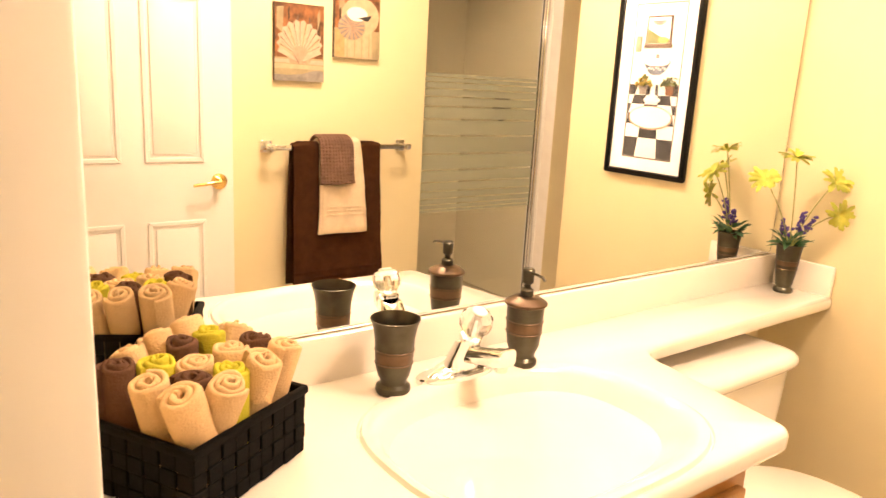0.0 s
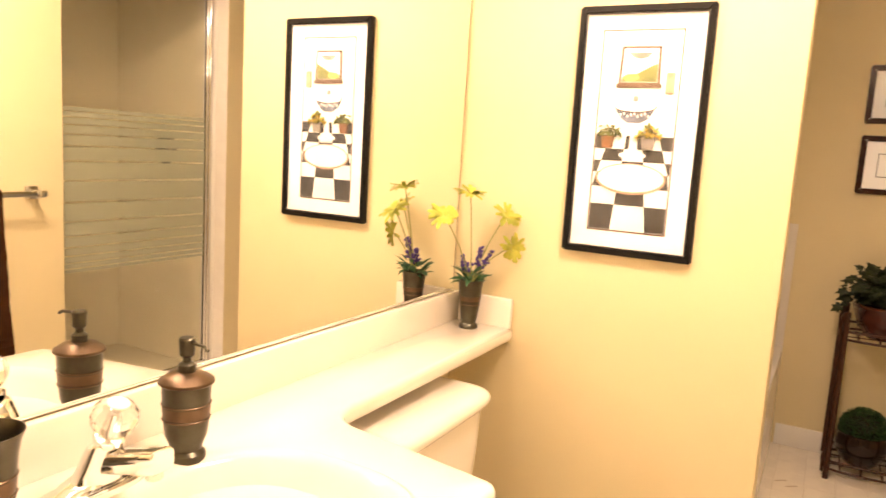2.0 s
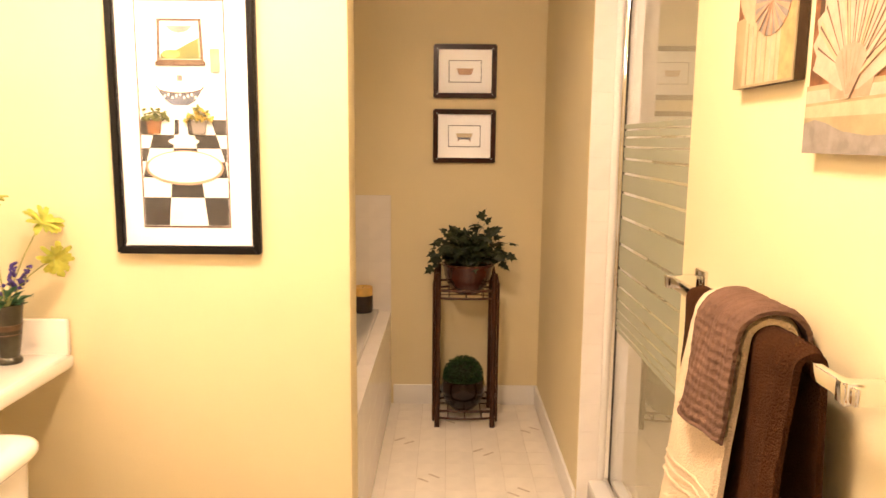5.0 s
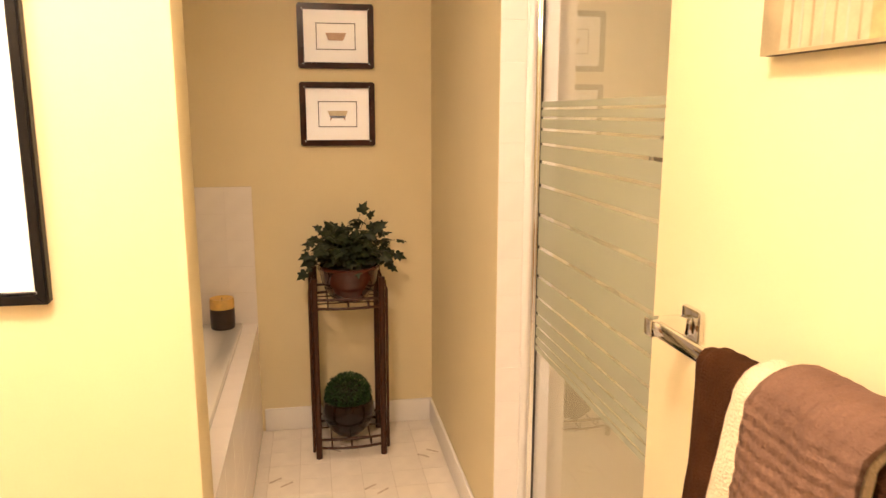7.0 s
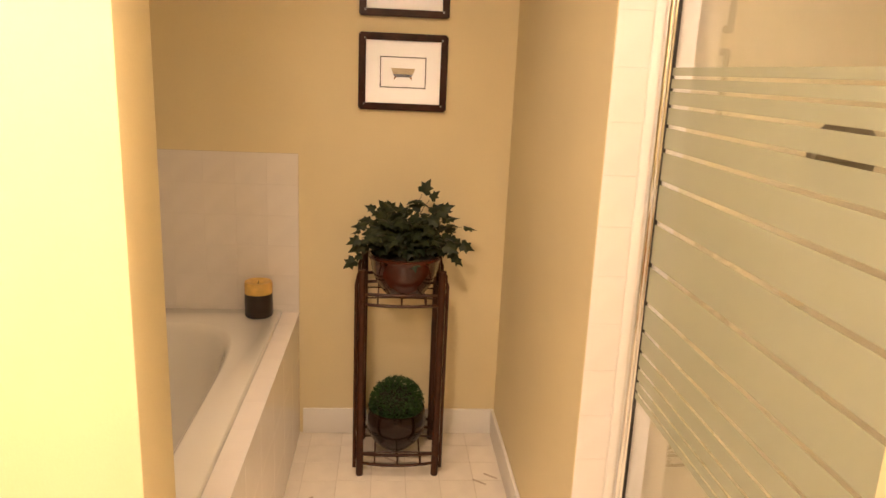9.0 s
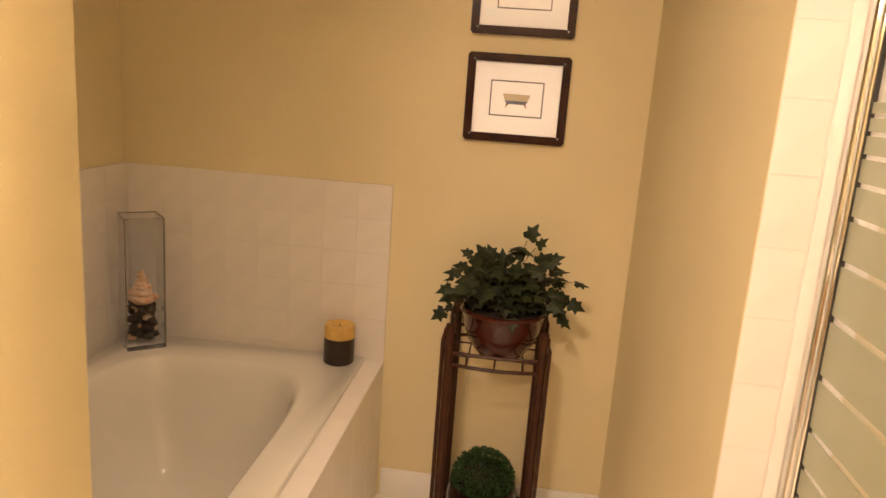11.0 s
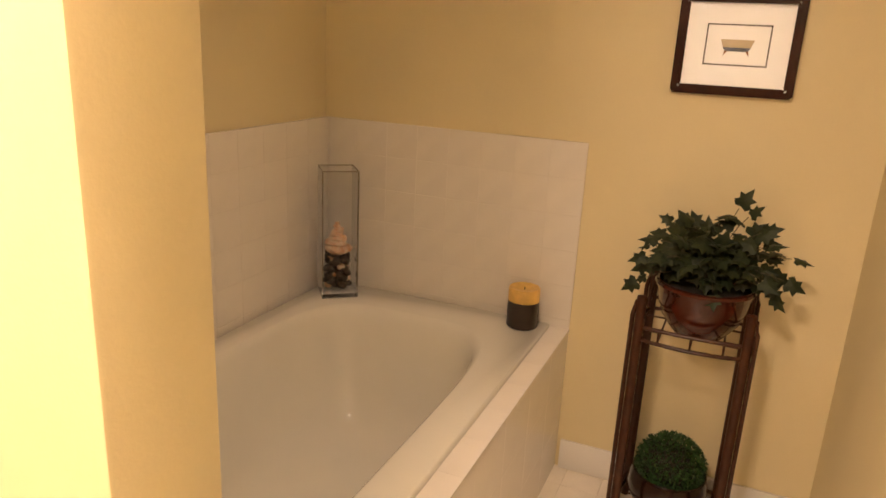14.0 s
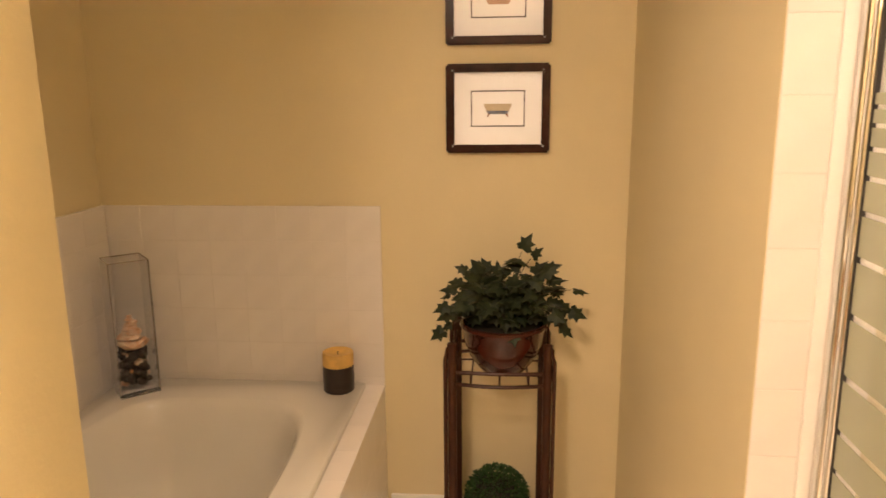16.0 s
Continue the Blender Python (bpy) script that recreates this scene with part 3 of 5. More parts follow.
def flowers():
    x, y = 1.908, -0.10
    g = thing("flower_pot", (x, y, CZ), "bronze pot of yellow artificial flowers and lavender", "flower arrangement")
    prof = [(0.0, 0.001), (0.027, 0.0), (0.029, 0.006), (0.027, 0.012), (0.022, 0.017), (0.025, 0.03), (0.030, 0.066), (0.034, 0.11), (0.037, 0.14), (0.040, 0.148), (0.037, 0.149), (0.034, 0.13), (0.0, 0.128)]
    pot = part("pot", lathe(prof, 36, (x, y, CZ), caps=(False, False)), BRONZE, g)
    for r, z in ((0.031, 0.074), (0.033, 0.098)):
        b = tube([(x + r * math.cos(2 * math.pi * i / 36), y + r * math.sin(2 * math.pi * i / 36), CZ + z) for i in range(36)], 0.0016, 6, ring=True)
        part("band", b, COPPER, pot, "copper ridge")
    part("copper_belt", lathe([(0.0307, 0.076), (0.033, 0.096)], 36, (x, y, CZ), caps=(False, False)), COPPER, pot)
    heads = [((1.845, -0.111, 1.215), (0, -0.3, 0.95), 1), ((1.952, -0.18, 1.15), (-0.2, -0.6, 0.6), 2), ((1.945, -0.208, 1.06), (-0.3, -0.9, -0.1), 3), ((1.745, -0.08, 1.155), (-0.5, -0.3, 0.8), 4)]
    for h, f, s in heads:
        h = Vector(h)
        o = Vector((x, y, CZ + 0.13))
        mid = (o + h) / 2 + Vector((0, 0.0, 0.025))
        part("stem", tube([o, o.lerp(mid, 0.5) + Vector((0, 0, 0.01)), mid, mid.lerp(h, 0.55) + Vector((0, 0, 0.004)), h], 0.0018, 6), STEMG, g)
        part("blossom", petal_head(bmesh.new(), h, f, 0.052, s, 24), PETALY, g, smooth=None)
    for k, (dx, dy, z0, z1) in enumerate(((0.0, -0.02, 0.17, 0.25), (0.018, -0.035, 0.17, 0.235), (-0.02, 0.015, 0.16, 0.22))):
        o = Vector((x, y, CZ + 0.13))
        e = Vector((x + dx * 1.4, y + dy * 1.4, CZ + z1))
        part("stem", tube([o, o.lerp(e, 0.6), e], 0.0016, 6), STEMG, g)
        b = bmesh.new()
        rnd = random.Random(30 + k)
        for i in range(38):
            t = rnd.random()
            p = o.lerp(e, 0.52 + 0.5 * t) + Vector((rnd.uniform(-1, 1), rnd.uniform(-1, 1), rnd.uniform(-0.4, 0.4))) * 0.011 * (1.15 - 0.7 * t)
            bmesh.ops.create_icosphere(b, subdivisions=1, radius=0.0048 * rnd.uniform(0.7, 1.2), matrix=Matrix.Translation(p))
        part("lavender_spike", b, LAVEND, g)
    b = bmesh.new()
    rnd = random.Random(5)
    for i in range(34):
        a = rnd.uniform(0, 6.28)
        o = Vector((x + 0.022 * math.cos(a), y + 0.022 * math.sin(a), CZ + 0.138 + rnd.uniform(0, 0.04)))
        d = Vector((math.cos(a), math.sin(a), rnd.uniform(-0.3, 1.2)))
        leaf(b, o, d, Vector((rnd.uniform(-0.3, 0.3), rnd.uniform(-0.3, 0.3), 1)), rnd.uniform(0.03, 0.055), rnd.uniform(0.006, 0.011))
    part("foliage", b, LEAFG, g, "small blue-green leaves", smooth=None)


flowers()


# ---------- basket with rolled washcloths ----------
BK = Matrix.Translation((0.100, -0.204, CZ + 0.001)) @ pose(0, 0, 0, 0, 0, 28.5)
BL, BW, BH = 0.232, 0.198, 0.108


def basket():
    k = thing("woven_basket", BK.translation, "black woven strap basket on the counter", "basket")
    part("base", moved(box(-BL / 2 + 0.006, BL / 2 - 0.006, -BW / 2 + 0.006, BW / 2 - 0.006, 0, 0.006), BK), BASKETM, k)
    w = 0.027
    for side in range(4):
        L = BL if side % 2 == 0 else BW
        D = BW if side % 2 == 0 else BL
        n = max(5, round(L / w))
        step = L / n
        for r in range(4):
            for c in range(n):
                over = (r + c) % 2
                h = (BH - 0.012) / 4
                xc = -L / 2 + step * (c + 0.5)
                b = box(xc - step / 2 + 0.0008, xc + step / 2 - 0.0008, -D / 2 - 0.0016 * over, -D / 2 + 0.004, h * r + 0.0004, h * (r + 1) - 0.0004, 0.0012, seg=1)
                part("strap", moved(b, BK @ pose(0, 0, 0, 0, 0, 90 * side)), BASKETM, k)
        b = box(-L / 2 - 0.003, L / 2 + 0.003, -D / 2 - 0.005, -D / 2 + 0.006, BH - 0.012, BH, 0.003)
        part("rim", moved(b, BK @ pose(0, 0, 0, 0, 0, 90 * side)), BASKETM, k)


basket()


def roll_bm(R, H, turns, seed):
    """A rolled cloth: a thick spiral band with a soft domed rim."""
    rnd = random.Random(seed)
    bm = bmesh.new()
    n = 54
    th = R / (turns + 0.7) * 0.46
    prof = [(-th, 0.0), (-th, H - th * 1.1), (-th * 0.7, H - th * 0.3), (0, H), (th * 0.7, H - th * 0.3), (th, H - th * 1.1), (th, 0.0)]
    rings = []
    ph = rnd.uniform(0, 6.28)
    for i in range(n + 1):
        t = i / n
        a = ph + t * turns * 2 * math.pi
        r = R * 0.12 + (R * 0.88 - th) * t
        wob = 1 + 0.05 * math.sin(2 * a + seed) + 0.03 * noise.noise(Vector((a, seed, 0)))
        rise = 0.007 * noise.noise(Vector((a * 0.7, seed * 2.3, 1))) + 0.006 * (1 - t)
        rings.append([((r + p) * wob * math.cos(a), (r + p) * wob * math.sin(a), q + (rise if q > 0 else 0)) for p, q in prof])
    loft(rings, bm, closed=False, caps=(False, False))
    for s in (rings[0], rings[-1]):
        bm.faces.new([bm.verts.new(p) for p in s])
    return bm


def rolls():
    kinds = {"t": (TANT, "tan rolled terry washcloth in the basket"), "c": (CHOCT, "chocolate brown rolled washcloth in the basket"), "y": (LIMET, "lime yellow rolled washcloth in the basket")}
    # top of each roll, along and across the basket, with its height
    plan = [("t", -0.108, -0.071, 0.172), ("t", -0.100, -0.008, 0.174), ("c", -0.086, 0.060, 0.176), ("c", -0.058, -0.044, 0.172), ("t", -0.046, -0.100, 0.172), ("y", -0.046, 0.028, 0.176),
            ("t", -0.014, -0.010, 0.172), ("y", -0.002, -0.060, 0.170), ("t", 0.034, -0.088, 0.178), ("t", 0.090, -0.086, 0.180), ("t", -0.040, 0.092, 0.176), ("c", 0.014, 0.046, 0.182),
            ("t", 0.040, -0.022, 0.178), ("c", 0.084, -0.030, 0.182), ("t", 0.016, 0.098, 0.182), ("y", 0.066, 0.038, 0.184), ("t", 0.072, 0.096, 0.186), ("t", 0.108, 0.022, 0.182)]
    for i, (ch, u, v, H) in enumerate(plan):
        rnd = random.Random(100 + i)
        R = rnd.uniform(0.0275, 0.0305) if i not in (0, 8) else 0.0315
        m, lab = kinds[ch]
        v = min(max(v, -0.096), 0.098)

        def inside(c, lim):
            return max(-lim, min(lim, (math.copysign(lim, c) - 0.62 * c) / 0.38)) if abs(c) > lim else c * 0.9
        foot = Vector((inside(u, 0.083), inside(v, 0.068), 0.009))
        top = Vector((u, v, H))
        d = top - foot
        ob = new("rolled_washcloth", mesh_of(roll_bm(R, d.length, 2.5 + rnd.uniform(-0.4, 0.5), i), m, 60))
        turn = d.to_track_quat("Z", "Y").to_matrix().to_4x4()
        ob.matrix_basis = BK @ Matrix.Translation(foot) @ turn @ pose(0, 0, 0, 0, 0, rnd.uniform(0, 360)) @ Matrix.Diagonal((rnd.uniform(0.9, 0.98), rnd.uniform(1.0, 1.07), 1, 1))
        tagged(ob, lab, "washcloth", "washcloths in the basket")


rolls()


# ---------- toilet ----------
def toilet():
    x = 1.468
    t = thing("toilet", (x, -0.3, 0), "almond porcelain toilet below the counter shelf", "toilet")
    rings = []
    for z, hw, y0, y1 in ((0.36, 0.19, -0.255, -0.06), (0.40, 0.205, -0.268, -0.055), (0.55, 0.220, -0.276, -0.05), (0.672, 0.226, -0.28, -0.05)):
        cy, hd = (y0 + y1) / 2, (y1 - y0) / 2
        rings.append([(u, v, z) for u, v in oval(x, cy, hw, hd, 40, 7)])
    part("tank", loft(rings), PORC, t)
    rings = []
    for z, k in ((0.673, 0.0), (0.676, 0.007), (0.684, 0.012), (0.694, 0.0125), (0.703, 0.009), (0.711, 0.001), (0.716, -0.011), (0.718, -0.024)):
        rings.append([(u, v, z) for u, v in oval(x, -0.167, 0.226 + k, 0.122 + k, 48, 7)])
    part("tank_lid", loft(rings), PORC, t)
    part("flush_lever", tube([(x - 0.15, -0.285, 0.61), (x - 0.15, -0.31, 0.61), (x - 0.09, -0.315, 0.602)], 0.007, 8), CHROME, t, "chrome flush lever")
    rings = []
    for z, a, bb, dy in ((0.0, 0.11, 0.2, 0.04), (0.05, 0.10, 0.18, 0.04), (0.18, 0.10, 0.18, 0.03), (0.28, 0.15, 0.22, 0.0), (0.35, 0.185, 0.245, 0.0), (0.375, 0.185, 0.245, 0.0)):
        rings.append([(u, v, z) for u, v in oval(x, -0.50 + dy, a, bb, 36, 2.3)])
    part("bowl", loft(rings), PORC, t)
    for nm, z0, z1, k in (("seat", 0.376, 0.394, 0.0), ("seat_lid", 0.395, 0.413, 0.002)):
        rings = []
        for z, e in ((z0, -0.006), (z0 + 0.004, 0), (z1 - 0.006, 0), (z1, -0.012)):
            rings.append([(u, v, z) for u, v in oval(x, -0.495, 0.19 + e + k, 0.235 + e + k, 36, 2.4)])
        part(nm, loft(rings), PORC, t)


toilet()

# ---------- pictures ----------
def frame_bars(parent, axis, face, u0, u1, z0, z1, w, depth, material, out, bevel=0.004):
    """Four mitred frame bars on a wall; axis: the wall's normal; out: which way it faces."""
    def quad(pts, d0, d1):
        return prism(pts, d0, d1, plane="yz" if axis == "x" else "xz")
    f0, f1 = face, face + out * depth
    for pts in ([(u0, z0), (u1, z0), (u1 - w, z0 + w), (u0 + w, z0 + w)], [(u0, z1), (u1, z1), (u1 - w, z1 - w), (u0 + w, z1 - w)],
                [(u0, z0), (u0, z1), (u0 + w, z1 - w), (u0 + w, z0 + w)], [(u1, z0), (u1, z1), (u1 - w, z1 - w), (u1 - w, z0 + w)]):
        b = quad(pts, f0, f1)
        bmesh.ops.recalc_face_normals(b, faces=b.faces[:])
        bmesh.ops.bevel(b, geom=b.edges[:], offset=bevel, segments=2, affect="EDGES")
        part("frame_bar", b, material, parent)


def big_picture():
    y0, y1, z0, z1 = -0.712, -0.35, 1.071, 1.753
    p = thing("framed_picture", (PX, (y0 + y1) / 2, z0), "black framed print of a vintage bathroom with checkered floor", "picture")
    X = PX - 0.001
    frame_bars(p, "x", X, y0, y1, z0, z1, 0.021, 0.024, BLACKF, -1)
    part("mat_board", box(X - 0.010, X, y0 + 0.015, y1 - 0.015, z0 + 0.015, z1 - 0.015), MATB, p)

    n = [0]

    def art(pts, m, name="print_shape"):
        n[0] += 1
        d = X - 0.0104 - 0.0001 * n[0]
        part(name, prism([(-u, v) for u, v in pts], d, d + 0.00008 + 0.0001 * n[0], plane="yz"), m, prt, smooth=None)
    a0, a1, b0, b1 = 0.417, 0.637, 1.137, 1.69      # art area, u = -y
    prt = part("print", box(X - 0.0104, X - 0.009, -a1, -a0, b0, b1), A_WHITE, p)
    for q in ((a0, a1, b0, b0 + 0.005), (a0, a1, b1 - 0.004, b1), (a0, a0 + 0.004, b0, b1), (a1 - 0.004, a1, b0, b1)):
        art([(q[0], q[2]), (q[1], q[2]), (q[1], q[3]), (q[0], q[3])], A_LINE, "print_border")
    a0, a1 = a0 + 0.005, a1 - 0.005
    b0 += 0.006
    hz = 1.405                                       # back edge of the painted floor
    rows_z = [b0, 1.213, 1.262, 1.302, 1.335, 1.368, hz]
    vx, vz = 0.527, 1.62

    def xs(base, z):
        return vx + (base - vx) * (vz - z) / (vz - b0)
    edges_u = [vx + k * 0.098 - 0.045 for k in range(-3, 5)]
    for r, (za, zb) in enumerate(zip(rows_z, rows_z[1:])):
        for c, (ua, ub) in enumerate(zip(edges_u, edges_u[1:])):
            if (r + c) % 2 == 0:
                pts = [(min(max(xs(u, z), a0), a1), z) for u, z in ((ua, za), (ub, za), (ub, zb), (ua, zb))]
                if pts[1][0] - pts[0][0] > 0.004 or pts[2][0] - pts[3][0] > 0.004:
                    if pts[1][0] - pts[0][0] < 0.001:
                        pts = [pts[0], pts[2], pts[3]]
                    elif pts[2][0] - pts[3][0] < 0.001:
                        pts = pts[:3]
                    art(pts, A_BLACK, "checker")
    art(oval(0.527, 1.287, 0.097, 0.043, 30), A_PINK)
    art(oval(0.527, 1.289, 0.091, 0.038, 30), A_WHITE)
    art([(0.50, 1.352), (0.555, 1.352), (0.538, 1.372), (0.535, 1.45), (0.519, 1.45), (0.516, 1.372)], A_WHITE)
    art(oval(0.527, 1.352, 0.038, 0.010, 20), A_WHITE)
    art([(0.47, 1.475), (0.575, 1.475), (0.56, 1.452), (0.54, 1.44), (0.505, 1.44), (0.487, 1.452)], A_BLUE)
    for k in range(9):
        art(oval(0.485 + 0.0095 * k, 1.462 + 0.004 * math.sin(k * 2.1), 0.0026, 0.0045, 8), A_WHITE)
    art(oval(0.523, 1.484, 0.058, 0.016, 24), A_LINE)
    art(oval(0.523, 1.485, 0.056, 0.0145, 24), A_WHITE)
    art([(0.517, 1.498), (0.529, 1.498), (0.529, 1.512), (0.517, 1.512)], A_GREY)
    art([(0.466, 1.535), (0.588, 1.535), (0.588, 1.545), (0.466, 1.545)], A_LINE)
    art([(0.471, 1.545), (0.583, 1.545), (0.58, 1.645), (0.474, 1.645)], A_LINE)
    art([(0.478, 1.549), (0.576, 1.549), (0.574, 1.639), (0.481, 1.639)], A_WHITE)
    art([(0.479, 1.55), (0.575, 1.55), (0.574, 1.60), (0.55, 1.588), (0.52, 1.572), (0.495, 1.57), (0.48, 1.562)], A_GREEN)
    art(oval(0.505, 1.562, 0.022, 0.010, 14), A_YELLOW)
    art([(0.494, 1.628), (0.56, 1.628), (0.545, 1.615), (0.527, 1.611), (0.509, 1.615)], A_GREY)
    art([(0.60, 1.52), (0.622, 1.52), (0.622, 1.575), (0.6, 1.575)], A_PINK)
    rnd = random.Random(8)
    for (u, z, pm, lm) in ((0.455, 1.395, A_RUST, A_GREEN), (0.567, 1.395, A_GREY, A_YELLOW)):
        art([(u - 0.014, z - 0.025), (u + 0.014, z - 0.025), (u + 0.019, z + 0.008), (u - 0.019, z + 0.008)], pm)
        for _ in range(46):
            a = rnd.uniform(-0.1, 3.24)
            r = rnd.uniform(0.004, 0.036)
            cu, cz = u + r * math.cos(a), z + 0.008 + r * math.sin(a) * 0.95
            cu = min(max(cu, a0 + 0.008), a1 - 0.008)
            tilt = rnd.uniform(0, 3.1)
            art([(cu + 0.0065 * math.cos(q + tilt) * (1 if k % 2 == 0 else 0.55), cz + 0.0065 * math.sin(q + tilt) * (1 if k % 2 == 0 else 0.55)) for k, q in enumerate((0, 0.9, 3.14, 4.04))], rnd.choice((lm, A_DGREEN, A_GREEN) if lm is A_GREEN else (lm, lm, A_GREEN)))
    part("glazing", box(X - 0.020, X - 0.0185, y0 + 0.018, y1 - 0.018, z0 + 0.018, z1 - 0.018), PANE, p, "clear picture glass", smooth=None).visible_shadow = False


big_picture()


def small_print(z0, z1, tub, label):
    y0, y1 = -1.418, -1.11
    p = thing("framed_print", (EX, (y0 + y1) / 2, z0), label, "picture", "bathtub prints on the end wall")
    X = EX - 0.001
    frame_bars(p, "x", X, y0, y1, z0, z1, 0.021, 0.022, MAHOG, -1, 0.005)
    frame_bars(p, "x", X - 0.012, y0 + 0.019, y1 - 0.019, z0 + 0.019, z1 - 0.019, 0.006, 0.006, MAHOG, -1, 0.002)
    part("mat_board", box(X - 0.009, X, y0 + 0.016, y1 - 0.016, z0 + 0.016, z1 - 0.016), MATB, p)
    cy, cz = (y0 + y1) / 2, (z0 + z1) / 2
    d0, d1 = X - 0.0096, X - 0.0085
    for a, bb, c, e in ((-0.08, 0.08, -0.053, -0.0495), (-0.08, 0.08, 0.0495, 0.053), (-0.08, -0.0765, -0.053, 0.053), (0.0765, 0.08, -0.053, 0.053)):
        part("print_border", box(d0, d1, cy + a, cy + bb, cz + c, cz + e), A_BLACK, p, smooth=None)
    bm = prism([(cy - 0.042, cz + 0.014), (cy + 0.042, cz + 0.014), (cy + 0.034, cz - 0.006), (cy - 0.034, cz - 0.006)], d0 - 0.0002, d1, plane="yz")
    part("print_tub_top", bm, A_CREAM if tub else A_PINK, p, smooth=None)
    bm = prism([(cy - 0.035, cz - 0.006), (cy + 0.035, cz - 0.006), (cy + 0.028, cz - 0.016), (cy - 0.028, cz - 0.016)], d0 - 0.0003, d1, plane="yz")
    part("print_tub_base", bm, A_BLUE if tub else A_PINK, p, smooth=None)
    if tub:
        for s in (-1, 1):
            part("print_tub_foot", prism([(cy + s * 0.03, cz - 0.015), (cy + s * 0.022, cz - 0.015), (cy + s * 0.032, cz - 0.028)], d0 - 0.0004, d1, plane="yz"), A_RUST, p, smooth=None)
    part("glazing", box(X - 0.0155, X - 0.014, y0 + 0.018, y1 - 0.018, z0 + 0.018, z1 - 0.018), PANE, p, "clear picture glass", smooth=None).visible_shadow = False


small_print(1.252, 1.513, True, "dark mahogany framed print of a claw-foot bathtub")
small_print(1.566, 1.822, False, "dark mahogany framed print of a pale bathtub")


def canvas(kind):
    if kind == "scallop":
        x0, x1, z0, z1 = 1.040, 1.265, 1.347, 1.659
        p = thing("canvas_print", (1.1525, TY, z0), "stretched canvas print of a pink scallop shell", "picture", "shell prints")
    else:
        x0, x1, z0, z1 = 1.313, 1.540, 1.456, 1.768
        p = thing("canvas_print", (1.4265, TY, z0), "stretched canvas print of a nautilus shell", "picture", "shell prints")
    Y = TY + 0.019
    part("canvas", box(x0, x1, TY + 0.001, Y, z0, z1, 0.003), A_EDGE, p)
    n = [0]

    def art(pts, m):
        n[0] += 1
        d = Y + 0.0004 + 0.0001 * n[0]
        part("print_shape", prism(pts, d - 0.0006 - 0.0001 * n[0], d, plane="xz"), m, p, smooth=None)
    cx = (x0 + x1) / 2
    e = 0.003
    art([(x0 + e, z0 + e), (x1 - e, z0 + e), (x1 - e, z1 - e), (x0 + e, z1 - e)], A_RUST)
    rnd = random.Random(3 if kind == "scallop" else 4)
    for _ in range(16):                       # vertical brush streaks in the painted ground
        u, w = rnd.uniform(x0 + 0.02, x1 - 0.03), rnd.uniform(0.006, 0.018)
        v = rnd.uniform(z0 + 0.12, z1 - 0.08)
        art([(u, v), (u + w, v + 0.01), (u + w * 0.8, min(v + rnd.uniform(0.05, 0.12), z1 - 0.005)), (u - 0.002, min(v + 0.06, z1 - 0.006))], rnd.choice((A_EDGE, A_SAND, A_RUST, A_LINE)))
    if kind == "scallop":
        art([(x0, z0), (x1, z0), (x1, z0 + 0.095), (x0, z0 + 0.095)], A_SAND)
        art([(x0, z0 + 0.05), (x1, z0 + 0.05), (x1, z0 + 0.066), (x0, z0 + 0.07)], A_CREAM)
        art([(x0, z0 + 0.074), (x1, z0 + 0.070), (x1, z0 + 0.088), (x0, z0 + 0.088)], A_SHELL)
        art([(x0, z0), (x1, z0), (x1, z0 + 0.042), (x1 - 0.03, z0 + 0.047), (x1 - 0.06, z0 + 0.042), (cx + 0.01, z0 + 0.030), (cx - 0.05, z0 + 0.024), (x0, z0 + 0.026)], A_GREY)
        art([(x0 + 0.01, z1 - 0.02), (x0 + 0.04, z1 - 0.015), (x0 + 0.035, z1 - 0.12), (x0 + 0.008, z1 - 0.10)], A_SAND)
        k = 0.118
        zc = z0 + k
        fan = [(cx - 0.02, zc - 0.035), (cx + 0.02, zc - 0.035)]
        for i in range(23):
            a = radians(-18 + 216 * i / 22)
            r = 0.098 + 0.006 * math.cos(i * math.pi)
            fan.append((cx + r * math.cos(a), zc + 0.03 + r * 0.98 * math.sin(a)))
        art([(cx - 0.045, zc - 0.045), (cx + 0.045, zc - 0.045), (cx + 0.055, zc - 0.015), (cx, zc + 0.01), (cx - 0.055, zc - 0.015)], A_PINK)
        art(fan, A_SHELL)
        for i in range(11):
            a = radians(-10 + 200 * (i + 0.5) / 11)
            r, w = 0.09, 0.0032
            s = (-math.sin(a) * w, math.cos(a) * w)
            tip = (cx + r * math.cos(a), zc + 0.03 + r * math.sin(a))
            art([(cx, zc - 0.03), (tip[0] - 2.6 * s[0], tip[1] - 2.6 * s[1]), (tip[0] + 2.6 * s[0], tip[1] + 2.6 * s[1])], A_CREAM if i % 3 == 1 else A_SHELL)
            art([(cx + 0.15 * (tip[0] - cx), zc - 0.01), (tip[0] - 0.6 * s[0], tip[1] - 0.6 * s[1]), (tip[0] + 0.6 * s[0], tip[1] + 0.6 * s[1])], A_LINE)
        art([(cx + 0.036 * math.cos(radians(12 * k)), zc + 0.002 + 0.022 * math.sin(radians(12 * k))) for k in range(16)] + [(cx - 0.004, zc - 0.045), (cx + 0.004, zc - 0.045)], A_BASE)
        for k in range(5):
            u = 0.011 * (k - 2)
            art([(cx + u - 0.001, zc + 0.016), (cx + u + 0.001, zc + 0.016), (cx + 0.15 * u, zc - 0.040)], A_PINK)
    else:
        art([(x0, z0), (x1, z0), (x1, z0 + 0.12), (x0, z0 + 0.125)], A_SAND)
        art([(x0 + 0.004, z0 + 0.004), (x0 + 0.05, z0 + 0.004), (x0 + 0.048, z0 + 0.118), (x0 + 0.004, z0 + 0.118)], A_TAN)
